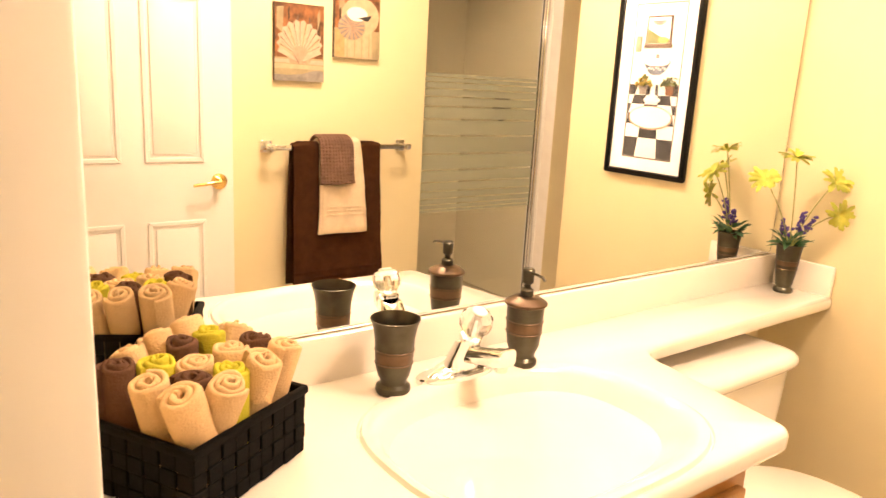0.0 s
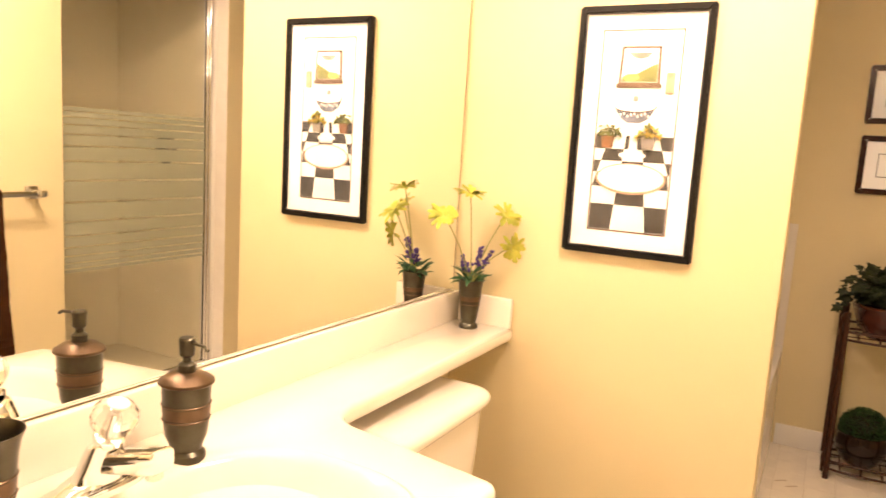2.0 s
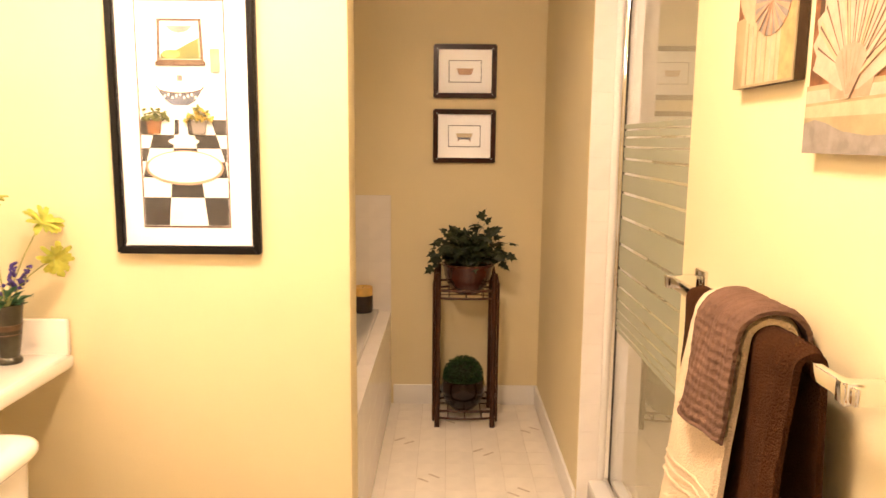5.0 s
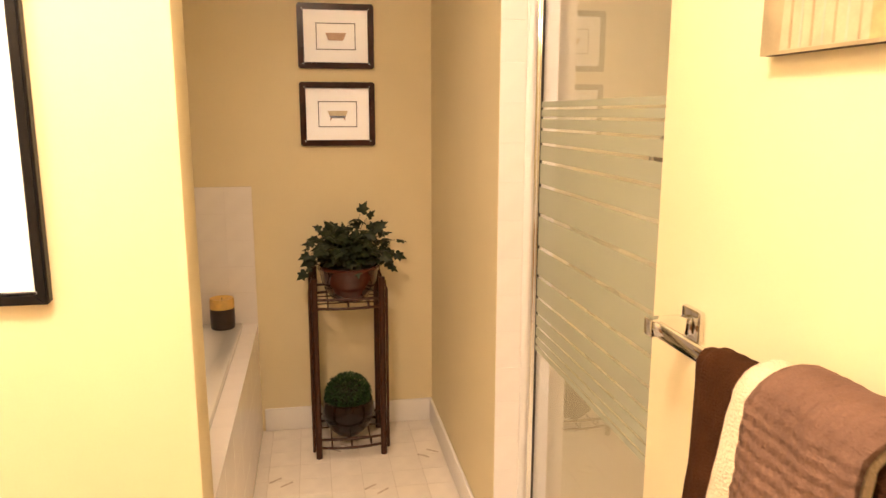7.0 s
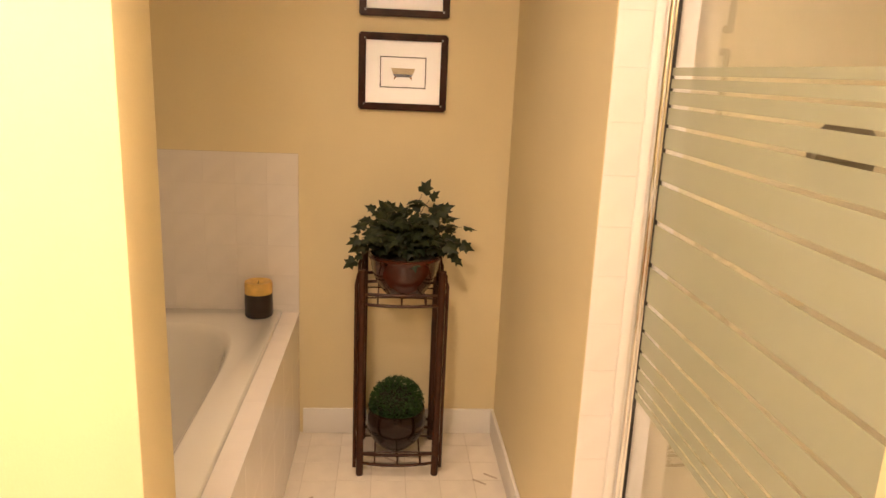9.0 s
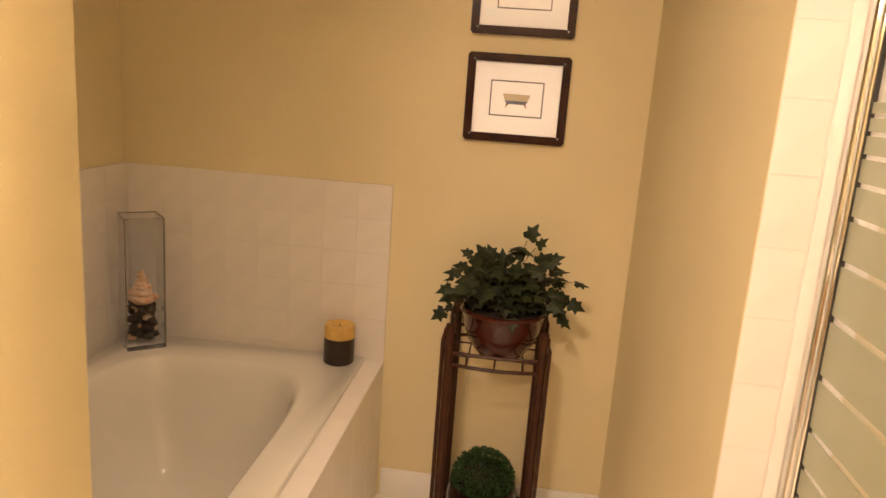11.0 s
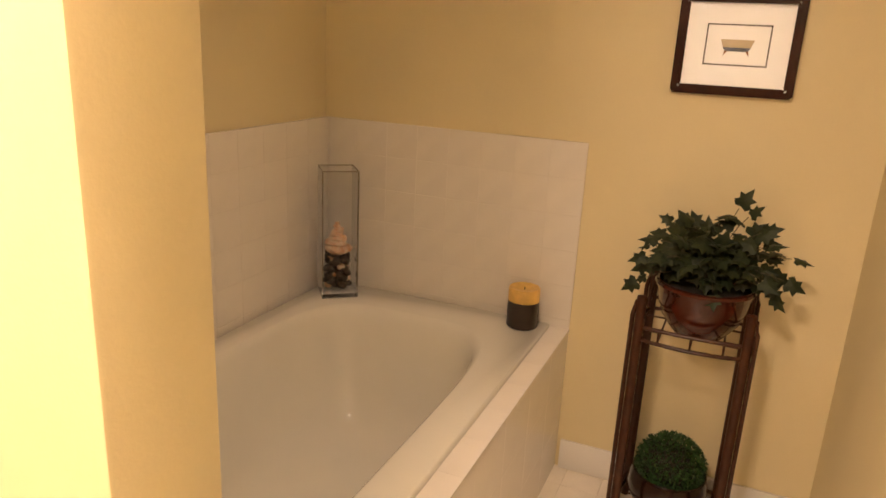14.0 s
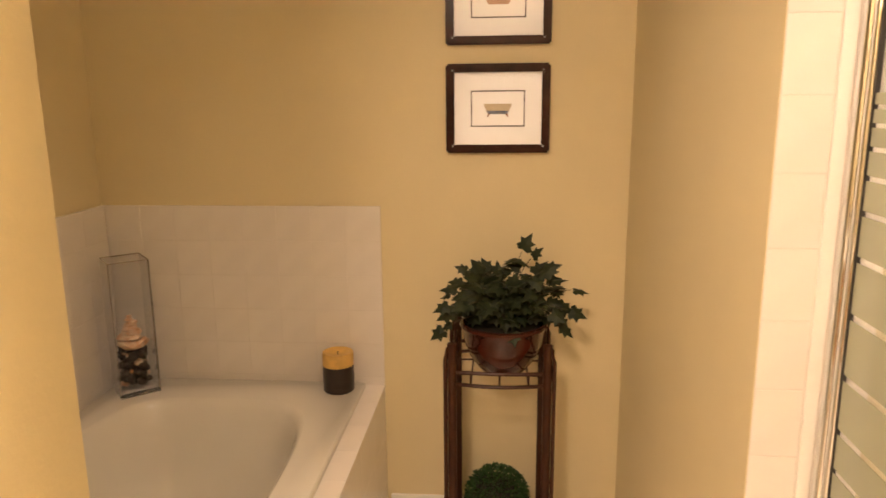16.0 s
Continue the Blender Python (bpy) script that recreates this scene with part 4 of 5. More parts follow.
        art([(x0 + 0.05, z0 + 0.004), (x0 + 0.19, z0 + 0.004), (x0 + 0.185, z0 + 0.118), (x0 + 0.05, z0 + 0.118)], A_CREAM)
        for k in range(7):
            u = x0 + 0.062 + 0.018 * k
            art([(u, z0 + 0.005), (u + 0.004, z0 + 0.005), (u + 0.003, z0 + 0.116), (u + 0.0005, z0 + 0.116)], A_SHELL if k % 2 else A_SAND)
        art(oval(cx + 0.012, z0 + 0.178, 0.094, 0.08, 30), A_CREAM)
        art(oval(cx - 0.03, z0 + 0.132, 0.066, 0.055, 28), A_GREY)
        for i in range(16):
            a = 2 * math.pi * i / 16
            art([(cx - 0.03, z0 + 0.132), (cx - 0.03 + 0.066 * math.cos(a - 0.09), z0 + 0.132 + 0.055 * math.sin(a - 0.09)), (cx - 0.03 + 0.066 * math.cos(a + 0.09), z0 + 0.132 + 0.055 * math.sin(a + 0.09))], A_PINK)
        art(oval(cx - 0.005, z0 + 0.187, 0.05, 0.03, 24), A_WHITE)
        art([(cx - 0.006, z0 + 0.170), (cx + 0.07, z0 + 0.187), (cx + 0.05, z0 + 0.160)], A_BLACK)


canvas("scallop")
canvas("nautilus")

# ---------- towel bar and towels ----------
BZ, BY = 1.073, TY + 0.068


def towel_bar():
    t = thing("towel_bar", (1.34, TY, BZ), "square chrome towel bar on the wall", "towel bar")
    part("bar", box(0.985, 1.70, BY - 0.006, BY + 0.006, BZ - 0.011, BZ + 0.011, 0.002), CHROME, t)
    for x in (1.008, 1.677):
        k = part("bracket", box(x - 0.026, x + 0.026, TY + 0.0005, TY + 0.012, BZ - 0.026, BZ + 0.026, 0.004), CHROME, t)
        part("post", box(x - 0.012, x + 0.012, TY + 0.012, BY + 0.012, BZ - 0.014, BZ + 0.014, 0.003), CHROME, k)


towel_bar()


def hung(name, x0, x1, rad, th, front, back, material, label, seed, folds=3, flare=0.0, lean=0.0, hem=(), hem_name="hem"):
    """Cloth draped over the bar: an inverted U swept along the bar, with soft waves."""
    nx, bm = 34, bmesh.new()
    path = []
    for i in range(14):
        path.append((-rad, BZ - back + back * i / 14))
    for i in range(13):
        a = math.pi - math.pi * i / 12
        path.append((rad * math.cos(a), BZ + rad * math.sin(a) * 0.9))
    for i in range(1, 23):
        path.append((rad, BZ - front * i / 22))
    rings = []
    for j in range(nx + 1):
        u = j / nx
        outer, inner = [], []
        for i, (d, z) in enumerate(path):
            drop = max(0.0, BZ - z)
            wave = 0.010 * min(1, drop / 0.15) * math.sin(u * math.pi * 2 * folds / 2 + seed + drop * 1.5) + 0.006 * noise.noise(Vector((u * 4, drop * 5, seed)))
            x = x0 + (x1 - x0) * u + flare * drop * (u - 0.5) + 0.004 * noise.noise(Vector((drop * 6, seed, u)))
            a, c = path[max(i - 1, 0)], path[min(i + 1, len(path) - 1)]
            tx, tz = c[0] - a[0], c[1] - a[1]
            L = math.hypot(tx, tz) or 1
            nx_, nz_ = -tz / L, tx / L
            side = 1 if d > 0 else -0.4
            y = BY + d + max(wave, -0.006) * side + (lean * drop if d > 0 else 0)
            edge = 1.0 if 0.03 < u < 0.97 else 0.55
            edge *= 1.0 if 0 < i < len(path) - 1 else 0.6
            fuzz = 0.0022 * noise.noise(Vector((x * 95, z * 95, y * 60 + seed)))
            outer.append((x + (fuzz if edge < 1 else 0), y + nx_ * (th * edge + fuzz), z + nz_ * (th * edge + fuzz)))
            inner.append((x, y, z))
        rings.append(outer + inner[::-1])
    loft(rings, bm)
    cloth_ob = solid(name, bm, material, (0.5 * (x0 + x1), BY, BZ), label, "towel", "towels on the bar", smooth=60)
    for drop in hem:                          # raised woven bands across the front
        i = min(range(27, len(path)), key=lambda k: abs(BZ - path[k][1] - drop))
        part(hem_name, tube([Vector(r[i]) + Vector((0, 0.0012, 0)) for r in rings], 0.0028, 6), material, cloth_ob, "woven band")
    return cloth_ob


hung("bath_towel", 1.095, 1.520, 0.013, 0.016, 0.62, 0.60, BROWNT, "dark brown terry bath towel hanging on the bar", 1.0, 3, 0.05, 0.05, (0.54, 0.56), "woven_band")
hung("hand_towel", 1.21, 1.41, 0.031, 0.017, 0.37, 0.36, PEACHT, "peach terry towel with ribbed border over the brown towel", 2.2, 2, 0.12, 0.09, (0.252, 0.269, 0.286), "ribbed_stripe")
hung("washcloth", 1.203, 1.362, 0.050, 0.012, 0.152, 0.13, TAUPET, "taupe terry washcloth folded over the towels", 4.1, 2, 0.06, 0.14, (0.145,))


# ---------- open door ----------
def door():
    x0, x1, y0, y1, z0, z1 = 0.085, 0.848, -1.70, -1.664, 0.012, 2.03
    d = solid("door_1", box(x0, x1, y0, y1, z0, z1, 0.003), DOORM, (x0, y0, z0), "white painted six-panel door standing open", "door", kind="structure")
    for (a, c) in ((x0 + 0.115, x0 + 0.34), (x1 - 0.34, x1 - 0.115)):
        for (e, g) in ((0.2, 0.79), (1.02, 1.64), (1.74, 1.93)):
            for pts in ([(a, e), (c, e), (c - 0.018, e + 0.018), (a + 0.018, e + 0.018)], [(a, g), (c, g), (c - 0.018, g - 0.018), (a + 0.018, g - 0.018)],
                        [(a, e), (a, g), (a + 0.018, g - 0.018), (a + 0.018, e + 0.018)], [(c, e), (c, g), (c - 0.018, g - 0.018), (c - 0.018, e + 0.018)]):
                b = prism(pts, y1 + 0.0003, y1 + 0.006, plane="xz")
                bmesh.ops.recalc_face_normals(b, faces=b.faces[:])
                bmesh.ops.bevel(b, geom=b.edges[:], offset=0.0025, segments=1, affect="EDGES")
                part("panel_moulding", b, DOORM, d)
            part("raised_panel", box(a + 0.03, c - 0.03, y1 + 0.0003, y1 + 0.005, e + 0.03, g - 0.03, 0.004), DOORM, d)
    h = part("door_handle", moved(lathe([(0.0, 0), (0.032, 0), (0.032, 0.005), (0.024, 0.01), (0.012, 0.014), (0.012, 0.045), (0.0, 0.046)], 24), pose(x1 - 0.06, y1 + 0.0003, 0.94, -90, 0, 0)), BRASS, d, "polished brass lever handle")
    part("lever", tube([(x1 - 0.06, y1 + 0.045, 0.94), (x1 - 0.09, y1 + 0.048, 0.941), (x1 - 0.13, y1 + 0.048, 0.937), (x1 - 0.175, y1 + 0.046, 0.932)], 0.009, 10, r_end=0.006), BRASS, h)


door()


# ---------- shower door ----------
def shower_door():
    s = thing("shower_door", ((SH0 + SH1) / 2, GY, 0.15), "framed glass shower door with etched stripes", "shower door")
    part("frame_post", box(SH1 - 0.026, SH1 - 0.0025, GY - 0.016, GY + 0.012, 0.15, 2.05, 0.010, seg=5), CHROME, s)
    part("door_seal", box(SH1 - 0.0279, SH1 - 0.0262, GY - 0.006, GY + 0.005, 0.165, 2.04), SEAL, s, "dark rubber seal")
    part("door_seal", box(SH1 - 0.0455, SH1 - 0.0425, GY - 0.0075, GY + 0.003, 0.173, 2.03), SEAL, s, "dark rubber seal")
    part("frame_post", box(SH1 - 0.042, SH1 - 0.028, GY - 0.010, GY + 0.008, 0.165, 2.04, 0.006, seg=4), CHROME, s)
    part("frame_post", box(SH0 + 0.002, SH0 + 0.026, GY - 0.016, GY + 0.012, 0.15, 2.05, 0.005), CHROME, s)
    part("bottom_rail", box(SH0 + 0.026, SH1 - 0.026, GY - 0.014, GY + 0.010, 0.15, 0.172, 0.004), CHROME, s)
    part("top_rail", box(SH0 + 0.026, SH1 - 0.026, GY - 0.014, GY + 0.010, 2.03, 2.06, 0.004), CHROME, s)
    part("glass_pane", box(SH0 + 0.027, SH1 - 0.043, GY - 0.006, GY, 0.173, 2.03), SHOWERG, s, "pale green tinted glass", smooth=None).visible_shadow = False
    # etched bands: wide in the middle, narrowing towards both ends
    gaps = [0.719, 0.738, 0.762, 0.793, 0.830, 0.877, 0.938, 1.021, 1.112, 1.194, 1.258, 1.306, 1.345, 1.376, 1.400, 1.421]
    for z0, z1 in zip(gaps, gaps[1:]):
        part("etched_band", box(SH0 + 0.03, SH1 - 0.046, GY + 0.0004, GY + 0.0012, z0 + 0.0022 + 0.035 * (z1 - z0), z1 - 0.0022 - 0.03 * (z1 - z0)), FROST, s, smooth=None).visible_shadow = False


shower_door()


def valve():
    x, y, z = 2.779, -2.26, 1.245
    v = thing("shower_valve", (x, y, z), "round chrome shower valve on the stall wall", "shower valve")
    part("escutcheon", moved(lathe([(0.085, 0), (0.085, 0.004), (0.07, 0.010), (0.03, 0.014), (0.0, 0.014)], 40), pose(x, y, z, 0, -90, 0)), STEEL, v)
    part("lever", tube([(x - 0.012, y, z), (x - 0.05, y, z), (x - 0.055, y + 0.06, z + 0.004), (x - 0.055, y + 0.1, z + 0.006)], 0.012, 12), STEEL, v)


valve()

# ---------- bathtub ----------
TYF, RIM = -0.901, 0.491
TX0, TX1 = PX2 + 0.001, EX - 0.001


def bathtub():
    t = thing("bathtub", (2.95, -0.45, 0), "almond acrylic bathtub set in a tiled surround", "bathtub")
    bm = bmesh.new()
    outer = [(TX0, -0.001 - 0.018), (TX0, -0.838), (TX1 - 0.012, -0.838), (TX1 - 0.012, -0.019)]
    z = RIM + 0.016
    low = [bm.verts.new((x, y, z - 0.042)) for x, y in outer]
    mid = [bm.verts.new((x, y, z - 0.006)) for x, y in outer]
    top = [bm.verts.new((x + (0.006 if x < 3 else -0.006), y + (0.006 if y < -0.4 else -0.006), z)) for x, y in outer]
    for a, e in ((low, mid), (mid, top)):
        for i in range(4):
            bm.faces.new((a[i], a[(i + 1) % 4], e[(i + 1) % 4], e[i]))
    rings = []
    N = 64
    for k, dz in ((0.0, 0.0), (0.006, -0.002), (0.016, -0.010), (0.026, -0.026), (0.036, -0.06), (0.048, -0.11), (0.062, -0.17), (0.080, -0.23), (0.105, -0.29), (0.14, -0.335), (0.19, -0.362), (0.28, -0.372)):
        a, c = 0.700 - k, 0.326 - k * 0.8
        ring = []
        for x, y in oval(2.915, -0.42, a, c, N, 4.6 - 5 * k):
            ring.append(bm.verts.new((x, y, z + dz)))
        rings.append(ring)
    for a, e in zip(rings, rings[1:]):
        for i in range(N):
            bm.faces.new((a[i], a[(i + 1) % N], e[(i + 1) % N], e[i]))
    bm.faces.new(rings[-1])
    es = [bm.edges.get((r[i], r[(i + 1) % len(r)])) for r in (top, rings[0]) for i in range(len(r))]
    bmesh.ops.triangle_fill(bm, edges=es, use_beauty=True, use_dissolve=False)
    part("shell", bm, TUBM, t, smooth=50)
    part("overflow_plate", moved(lathe([(0.0, 0.012), (0.03, 0.011), (0.037, 0.004), (0.037, 0)], 24), pose(2.345, -0.415, 0.34, 0, 80, 0)), CHROME, t, "chrome overflow plate")


bathtub()


# ---------- candle and vase on the tub deck ----------
def candle():
    x, y, z = 3.700, -0.766, RIM + 0.0165
    c = thing("pillar_candle", (x, y, z), "two-tone pillar candle, dark brown with honey top", "candle")
    part("lower_wax", lathe([(0.0, 0), (0.046, 0), (0.049, 0.004), (0.0495, 0.05), (0.049, 0.086)], 36, (x, y, z)), WAXD, c)
    part("upper_wax", lathe([(0.049, 0.0862), (0.0492, 0.121), (0.047, 0.128), (0.038, 0.127), (0.02, 0.119), (0.0, 0.118)], 36, (x, y, z)), WAXL, c, "honey coloured top")
    part("wick", tube([(x, y, z + 0.1175), (x + 0.001, y, z + 0.129)], 0.0012, 6), A_BLACK, c)


candle()


def vase():
    x, y, z = 3.662, -0.114, RIM + 0.0165
    m = pose(x, y, z, 0, 0, 40)
    v = thing("glass_vase", (x, y, z), "tall square glass vase of dark stones and shells", "vase")
    w, h, t = 0.060, 0.43, 0.0045
    bm = bmesh.new()
    o = [(-w, -w), (w, -w), (w, w), (-w, w)]
    i_ = [(a * (w - t) / w, c * (w - t) / w) for a, c in o]
    loft([[(a, c, 0) for a, c in o], [(a, c, h) for a, c in o], [(a, c, h) for a, c in i_], [(a, c, 0.014) for a, c in i_]], bm)
    part("vase_glass", moved(bm, m), VASEG, v, smooth=None).visible_shadow = False
    e = w - t * 0.5
    b = tube([(-e, -e, h), (e, -e, h), (e, e, h), (-e, e, h)], 0.0022, 6, ring=True)
    part("rim", moved(b, m), GLASSEDGE, v, "dark polished glass rim")
    for a, c in ((-e, -e), (e, -e), (e, e), (-e, e)):
        part("corner_edge", moved(tube([(a, c, 0.012), (a, c, h - 0.004)], 0.0013, 6), m), GLASSEDGE, v, "dark glass corner")
    rnd = random.Random(11)
    s = w - t - 0.004
    for i in range(80):
        r = rnd.uniform(0.013, 0.020)
        p = (rnd.uniform(-s + r, s - r), rnd.uniform(-s + r, s - r), 0.016 + r * 0.7 + (0.118 * (i / 80)))
        part("stone", moved(blob(r, i, p, (1.15, 1, 0.75), 0.25, 1), m), STONE if i % 6 else SHELLM, v, smooth=60)
    # shells: a scallop fan, then a spiral shell standing on it
    b = bmesh.new()
    merge(b, blob(0.042, 70, (0, 0, 0.158), (1.15, 1.15, 0.42), 0.3, 2))
    part("scallop_shell", moved(b, m), SHELLM, v, "pale scallop shell")
    b = bmesh.new()
    for k in range(8):
        r = 0.037 * (1 - k / 9.2)
        merge(b, blob(r, 80 + k, (0.004 * math.sin(k * 2), 0.004 * math.cos(k * 2), 0.178 + k * 0.0095), (1, 1, 0.5), 0.35, 2))
    part("spiral_shell", moved(b, m), SHELLM, v, "orange and white spiral shell")


vase()


# ---------- plant stand and plants ----------
SX, SYC = 3.60, -1.276


def stand():
    s = thing("plant_stand", (SX, SYC, 0), "two-tier dark brown iron plant stand", "plant stand")
    hw, hd = 0.132, 0.128
    for dx in (-1, 1):
        for dy in (-1, 1):
            x, y = SX + dx * hd, SYC + dy * hw
            leg = part("leg", tube([(x, y, 0.0), (x, y, 0.745)], 0.0125, 12), STANDM, s)
            part("side_rod", tube([(x, y + dy * 0.019, 0.03), (x, y + dy * 0.019, 0.70), (x, y + dy * 0.012, 0.735), (x, y, 0.742)], 0.006, 8), STANDM, leg)
            part("cap", lathe([(0.0135, 0), (0.0135, 0.008), (0.0, 0.012)], 12, (x, y, 0.742)), STANDM, leg)
    for tier, z in (("upper_tray", 0.632), ("lower_tray", 0.046)):
        b = bmesh.new()
        for zz, bow in ((0.0, 0.02), (0.035, 0.012)):
            pts = []
            for sx, sy, ex, ey, ox, oy in ((-1, -1, 1, -1, 0, -1), (1, -1, 1, 1, 1, 0), (1, 1, -1, 1, 0, 1), (-1, 1, -1, -1, -1, 0)):
                for i in range(8):
                    t = i / 8
                    k = bow * 4 * t * (1 - t)
                    pts.append((SX + hd * (sx + (ex - sx) * t) + ox * k, SYC + hw * (sy + (ey - sy) * t) + oy * k, z + zz))
            tube(pts, 0.0055, 8, b, ring=True)
        tray = part(tier, b, STANDM, s)
        for i in range(3):
            y = SYC - 0.08 + 0.08 * i
            part("wire", tube([(SX - hd - 0.01, y, z + 0.03), (SX - hd - 0.012, y, z), (SX, y, z - 0.002), (SX + hd + 0.012, y, z), (SX + hd + 0.01, y, z + 0.03)], 0.0028, 6), STANDM, tray)
        for i in range(2):
            x = SX - 0.06 + 0.12 * i
            part("wire", tube([(x, SYC - hw - 0.016, z), (x, SYC, z + 0.003), (x, SYC + hw + 0.016, z)], 0.0028, 6), STANDM, tray)
    # scrolled brackets at the top
    for dy in (-1, 1):
        for dx in (-1, 1):
            x, y = SX + dx * hd, SYC + dy * hw
            part("scroll", tube([(x, y, 0.70), (x - dx * 0.03, y - dy * 0.004, 0.715), (x - dx * 0.06, y, 0.69), (x - dx * 0.075, y, 0.66)], 0.0045, 8), STANDM, s)


stand()


def ivy_leaf(bm, o, d, up, L):
    """A five-lobed ivy leaf."""
    d = d.normalized()
    s = d.cross(up)
    if s.length < 0.05:
        s = d.orthogonal()
    s.normalize()
    k = s.cross(d).normalized()
    lob = [(0, 0.0), (0.28, -0.08), (0.48, 0.12), (0.3, 0.3), (0.46, 0.55), (0.2, 0.58), (0.0, 1.0), (-0.2, 0.58), (-0.46, 0.55), (-0.3, 0.3), (-0.48, 0.12), (-0.28, -0.08)]
    c = bm.verts.new(o + d * L * 0.3 + k * L * 0.06)
    vs = [bm.verts.new(o + s * a * L + d * e * L - k * L * (0.35 * a * a + 0.12 * e * e)) for a, e in lob]
    for i in range(12):
        bm.faces.new((vs[i], vs[(i + 1) % 12], c))


def ivy():
    x, y, z = SX - 0.02, SYC - 0.010, 0.6385
    p = thing("potted_ivy", (x, y, z), "green ivy in an oxblood glazed pot on the stand", "potted plant")
    prof = [(0.0, 0.0), (0.062, 0.0), (0.07, 0.008), (0.098, 0.046), (0.113, 0.086), (0.118, 0.118), (0.123, 0.128), (0.127, 0.136), (0.125, 0.143), (0.117, 0.145), (0.109, 0.126), (0.0, 0.124)]
    part("pot", lathe(prof, 48, (x, y, z), caps=(False, False)), POTRED, p)
    part("soil", lathe([(0.109, 0.127), (0.05, 0.133), (0.0, 0.135)], 24, (x, y, z), caps=(False, False)), SOIL, p)
    rnd = random.Random(21)
    o = Vector((x, y, z + 0.13))
    vines = []
    for i in range(46):
        a = rnd.uniform(0, 2 * math.pi)
        reach = rnd.uniform(0.06, 0.175)
        up = rnd.uniform(0.05, 0.15) if reach < 0.14 else rnd.uniform(0.02, 0.10)
        e = o + Vector((math.cos(a) * reach * 0.72, math.sin(a) * reach, up))
        vines.append((o + Vector((math.cos(a), math.sin(a), 0)) * rnd.uniform(0, 0.05), e))
    vines += [(o, o + Vector((0, -0.05, 0.22))), (o, o + Vector((-0.02, -0.075, 0.205))), (o, o + Vector((0.0, 0.05, 0.16))), (o, o + Vector((0, 0.1, 0.16))), (o, o + Vector((-0.02, -0.11, 0.17))),
              (o, o + Vector((0, -0.19, 0.11))), (o, o + Vector((-0.03, 0.165, -0.0))), (o, o + Vector((-0.03, 0.15, 0.07))), (o, o + Vector((-0.03, -0.18, 0.06)))]
    for k, (a, e) in enumerate(vines):
        mid = (a + e) / 2 + Vector((0, 0, 0.035))
        pts = [a, a.lerp(mid, 0.5) + Vector((0, 0, 0.008)), mid, mid.lerp(e, 0.5) + Vector((0, 0, 0.006)), e]
        for q in pts:
            q.x = min(q.x, EX - 0.03)
        part("vine", tube(pts, 0.0018, 5, r_end=0.0009), IVYSTEM, p)
        for j in range(6):
            t = 0.3 + 0.7 * j / 5
            i0 = min(int(t * 4), 3)
            q = pts[i0].lerp(pts[i0 + 1], t * 4 - i0)
            a2 = rnd.uniform(0, 6.28)
            d = Vector((math.cos(a2), math.sin(a2), rnd.uniform(-0.7, 0.5)))
            if j == 5:
                d = (pts[-1] - pts[-2]).normalized() + Vector((0, 0, -0.2))
            q = q + d * 0.008
            b = bmesh.new()
            ivy_leaf(b, q, d, Vector((-0.7 + rnd.uniform(-0.6, 0.6), rnd.uniform(-0.6, 0.6), 0.8)), rnd.uniform(0.036, 0.058))
            for v in b.verts:
                v.co.x = min(v.co.x, EX - 0.012)
            part("leaf", b, IVY, p, smooth=None)


ivy()


def boxwood():
    x, y, z = SX - 0.01, SYC + 0.006, 0.0525
    p = thing("boxwood_ball", (x, y, z), "clipped green boxwood ball in a dark brown round pot", "potted plant")
    prof = [(0.0, 0.0), (0.05, 0.0), (0.058, 0.006), (0.088, 0.038), (0.105, 0.075), (0.110, 0.1), (0.107, 0.13), (0.101, 0.147), (0.103, 0.151), (0.100, 0.153), (0.094, 0.149), (0.094, 0.13), (0.0, 0.125)]
    part("pot", lathe(prof, 44, (x, y, z), caps=(False, False)), POTDARK, p)
    o = Vector((x, y, z + 0.167))
    b = blob(0.076, 3, o, (1, 1, 0.95), 0.1, 2)
    part("core", b, SOIL, p)
    rnd = random.Random(17)
    vs, fs = [], []
    for i in range(5200):
        d = Vector((rnd.gauss(0, 1), rnd.gauss(0, 1), rnd.gauss(0, 1))).normalized()
        if d.z < -0.55:
            continue
        r = 0.091 * (1 + 0.06 * noise.noise(d * 3)) * rnd.uniform(0.84, 1.04)
        q = o + Vector((d.x, d.y, d.z * 0.96)) * r
        t = (d + Vector((rnd.uniform(-1, 1), rnd.uniform(-1, 1), rnd.uniform(-1, 1))) * 0.75).normalized()
        s = t.orthogonal().normalized()
        s.rotate(Matrix.Rotation(rnd.uniform(0, 6.28), 3, t))
        L, W = rnd.uniform(0.008, 0.013), rnd.uniform(0.0022, 0.0036)
        n = len(vs)
        for c in (q, q + t * L * 0.5 + s * W, q + t * L, q + t * L * 0.5 - s * W):
            vs.append(tuple(c - Vector((x, y, z))))
        fs.append((n, n + 1, n + 2, n + 3))
    me = bpy.data.meshes.new("mesh")
    me.from_pydata(vs, [], fs)
    me.materials.append(BOX)
    ob = new("foliage", me)
    ob.parent = p
    ORG[ob.name] = ORG[p.name]
    tagged(ob, "tiny dense green leaves", kind="stuff")


boxwood()

# ---------- baseboards ----------
def baseboard(name, bm_, label):
    structure(name, bm_, TRIM, label)


baseboard("baseboard", box(EX - 0.014, EX - 0.0005, SY + 0.0005, TYF - 0.012, 0, 0.105, 0.005), "white painted baseboard along the end wall")
baseboard("baseboard.001", box(SH1 + 0.004, EX - 0.015, SY + 0.0005, SY + 0.014, 0, 0.105, 0.005), "white painted baseboard beside the shower")

# ---------- tiles ----------
PITCH = 0.1128


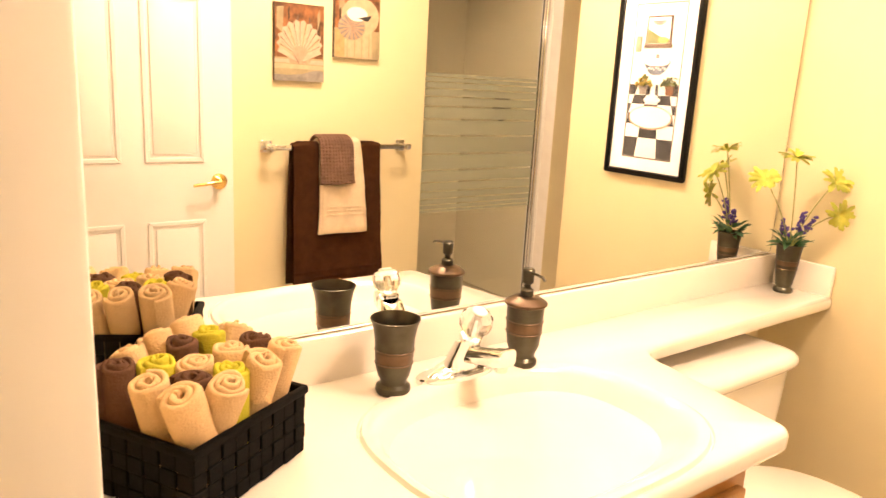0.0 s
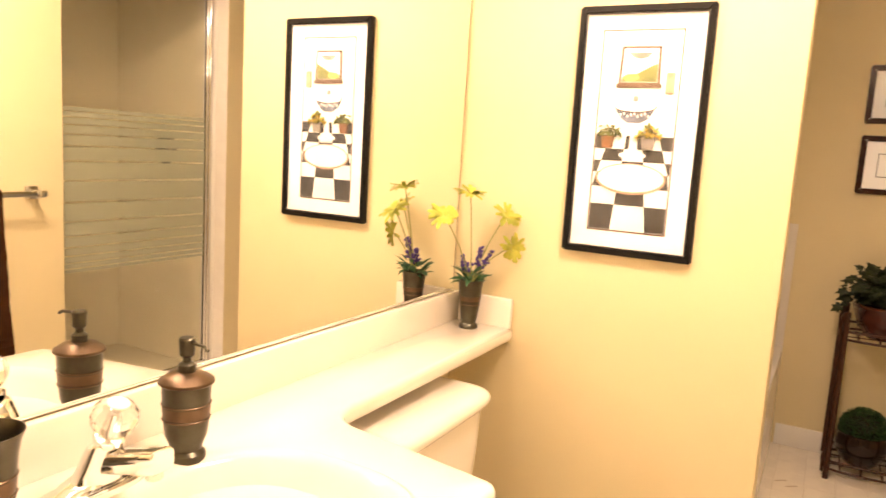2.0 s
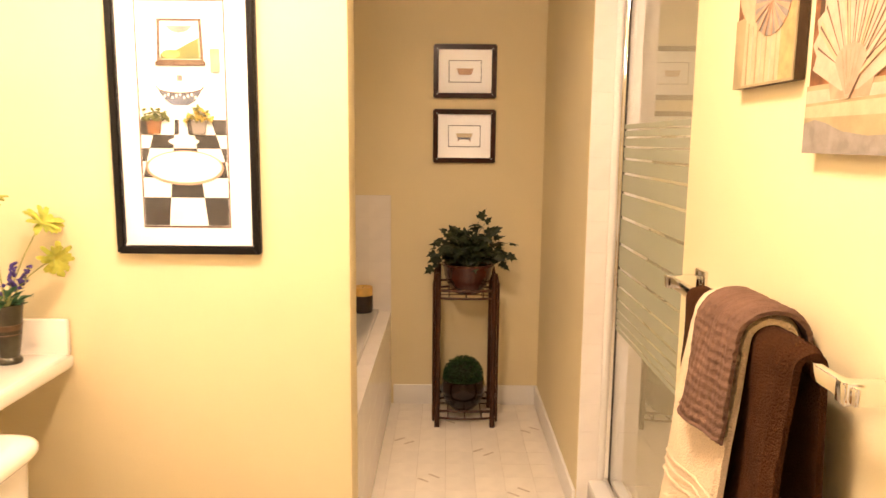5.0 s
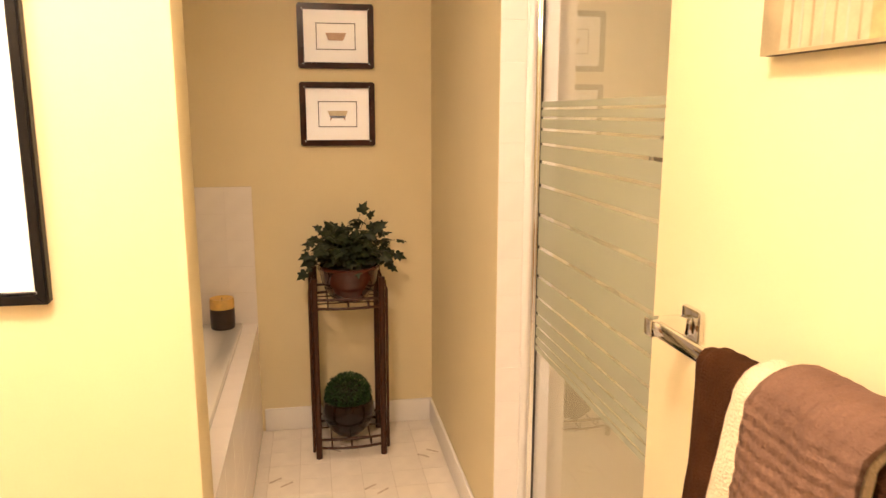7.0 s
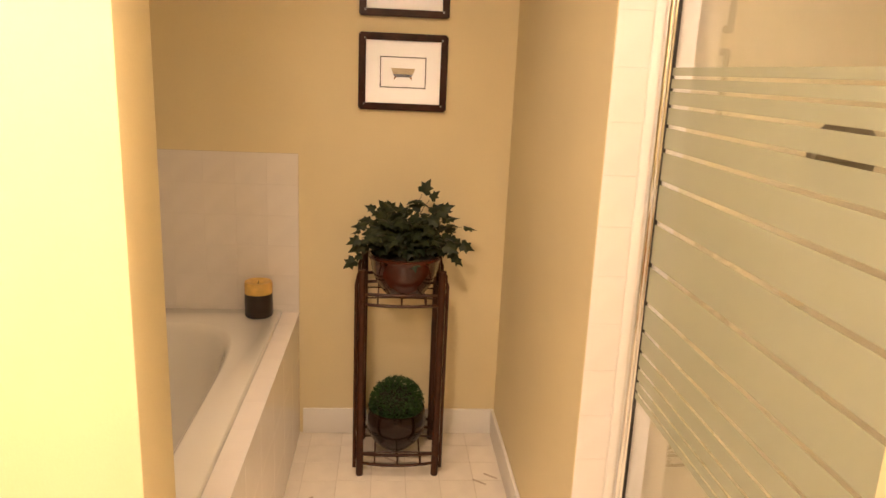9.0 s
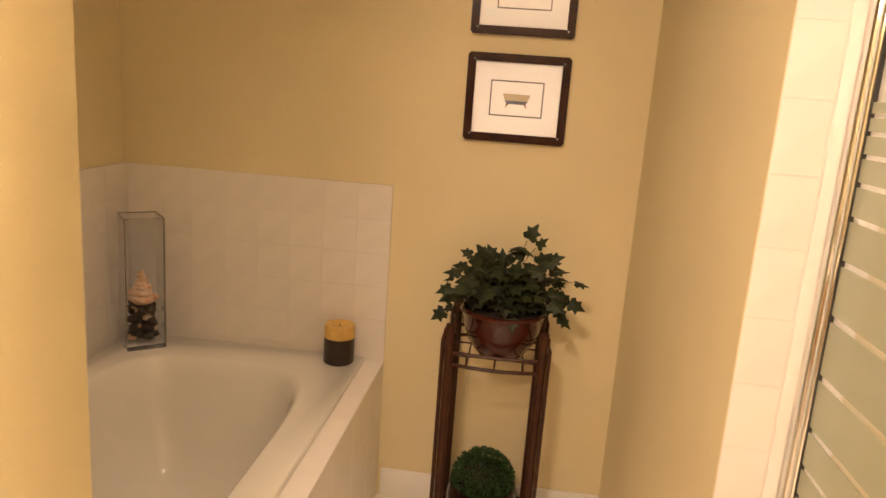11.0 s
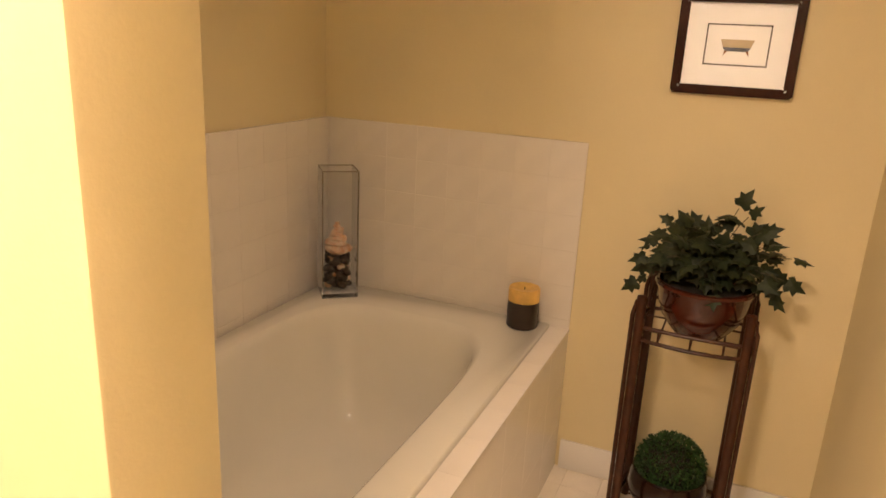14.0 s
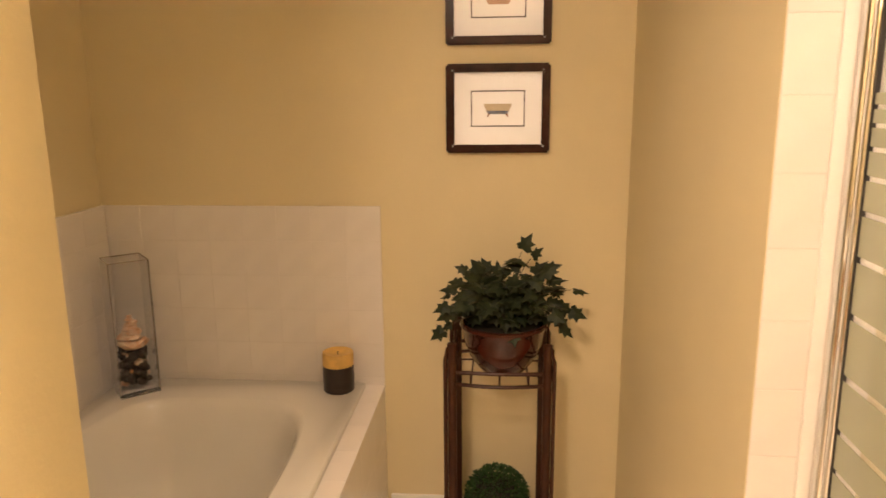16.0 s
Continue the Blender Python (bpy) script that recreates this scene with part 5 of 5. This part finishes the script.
def pieces(name, parent, mesh, places):
    for p in places:
        o = bpy.data.objects.new(name, mesh)
        scene.collection.objects.link(o)
        o.parent = parent
        o.location = p


def tile_mesh(w, h, axis, material, thick=0.006, gap=0.0012, bevel=0.0008, side=None):
    """One tile; axis: its normal; side: the upright joints, where they differ."""
    a, c = w / 2 - (gap if side is None else side) / 2, h / 2 - gap / 2
    b = {"x": lambda: box(-thick, 0, -a, a, -c, c), "y": lambda: box(-a, a, -thick, 0, -c, c), "z": lambda: box(-a, a, -c, c, -0.001, thick)}[axis]()
    bmesh.ops.bevel(b, geom=b.edges[:], offset=bevel, segments=1, affect="EDGES")
    return mesh_of(b, material, None)


# tub surround: end wall, north wall, apron and ledge
TT = 1.088                               # top of the tiling
s_e = structure("tub_tile_end", box(EX - 0.006, EX - 0.0005, TYF, -0.0005, RIM - 0.03, TT - 0.001), GROUT, "white glazed wall tiles at the end of the tub")
w = (0 - TYF - 0.012) / 8
me = tile_mesh(w, PITCH, "x", TILE, gap=0.0014, bevel=0.0006, side=0.0005)
pieces("tile", s_e, me, [(EX - 0.0008, TYF + w * (i + 0.5), TT - PITCH * (j + 0.5)) for i in range(8) for j in range(6)])
s_n = structure("tub_tile_back", box(PX2 + 0.0005, EX - 0.0065, -0.0065, 0.0055, RIM - 0.03, TT - 0.001), GROUT, "white glazed wall tiles behind the tub")
nn = 14
w = (EX - 0.013 - PX2) / nn
me = tile_mesh(w, PITCH, "y", TILE, gap=0.0014, bevel=0.0006, side=0.0005)
pieces("tile", s_n, me, [(PX2 + w * (i + 0.5), -0.0013, TT - PITCH * (j + 0.5)) for i in range(nn) for j in range(6)])
s_a = structure("tub_apron", box(PX2 + 0.0005, EX - 0.0005, TYF + 0.0014, -0.84, 0, RIM - 0.005), GROUT, "glazed tile apron of the tub")
w = (EX - PX2) / 8
me = tile_mesh(w, (RIM - 0.008) / 3, "y", TILE, 0.006, 0.0006, 0.0004)
pieces("tile", s_a, me, [(PX2 + w * (i + 0.5), TYF + 0.0065, (RIM - 0.008) / 3 * (j + 0.5)) for i in range(8) for j in range(3)])
part("grout_bed", box(PX2 + 0.0008, EX - 0.0072, TYF + 0.0004, TYF + 0.060, RIM - 0.0048, RIM + 0.0031), GROUT, s_a, smooth=None)
n = 11
w = (EX - PX2 - 0.002) / n
b = box(-w / 2 + 0.0003, w / 2 - 0.0003, -0.0, 0.062, 0, 0.008, 0.0004)
me = mesh_of(b, TILE, None)
pieces("ledge_tile", s_a, me, [(PX2 + 0.001 + w * (i + 0.5), TYF - 0.001, RIM - 0.0045) for i in range(n)])
# shower jamb
s_j = structure("shower_jamb_tile", box(SH1 - 0.002, SH1 - 0.0003, GY + 0.004, SY - 0.001, 0.0, TOP - 0.002), GROUT, "white glazed tiles lining the shower jamb")
JP = 0.1085
me = tile_mesh(0.072, JP, "x", TILE, 0.005)
pieces("tile", s_j, me, [(SH1 + 0.0022, SY - 0.037, 1.199 - JP * 10 + JP * (j + 0.5)) for j in range(19)])

structure("shower_jamb_trim", box(SH1 - 0.006, SH1 - 0.0022, GY + 0.013, SY - 0.0745, 0.15, 2.05, 0.0015), TRIM, "white filler strip beside the shower door")

# floor: sheet with vinyl tiles over the walkway
fl = structure("floor", box(-1.5, 3.9, -2.75, 0.13, -0.05, -0.0035), FLOORG, "cream vinyl tile floor with small brown motifs")
q = 0.1195
me = tile_mesh(q, q, "z", FLOORM, 0.0025, 0.0016, 0.0006)
near, rest = [], []
for i in range(-42, 3):
    for j in range(-5, 11):
        x, y = 3.552 + q * (i + 0.5), -1.186 + q * (j + 0.5)
        if x > EX + 0.05 or y > 0.05 or y < -1.78:
            continue
        if x > 1.9 and y < -0.86:
            near.append((x, y, -0.0025))
        else:
            rest.append((x, y))
pieces("floor_tile", fl, me, near)
b = bmesh.new()
for x, y in rest:
    box(x - q / 2 + 0.0008, x + q / 2 - 0.0008, y - q / 2 + 0.0008, y + q / 2 - 0.0008, -0.0035, 0.0, 0, b)
o = part("floor_tiles", b, FLOORM, fl, smooth=None)
tagged(o, kind="stuff")
b = bmesh.new()
for i in range(-1, 5):
    for j in range(-2, 4):
        x, y = 3.19 - 0.36 * i - 0.25 * j, -1.352 - 0.12 * i + 0.235 * j
        if SY + 0.05 < y < TYF - 0.05 and 1.9 < x < EX - 0.05:
            way = 1 if (i + j) % 2 == 0 else -1
            for k in (-0.5, 0.5):
                merge(b, box(-0.027, 0.027, -0.0042, 0.0042, 0, 0.0006), pose(x - way * 0.037 * k, y - 0.044 * k, 0.0002, 0, 0, -53 * way))
o = part("floor_motif", b, MOTIF, fl, "brown double dash motif", smooth=None)
tagged(o, kind="stuff")
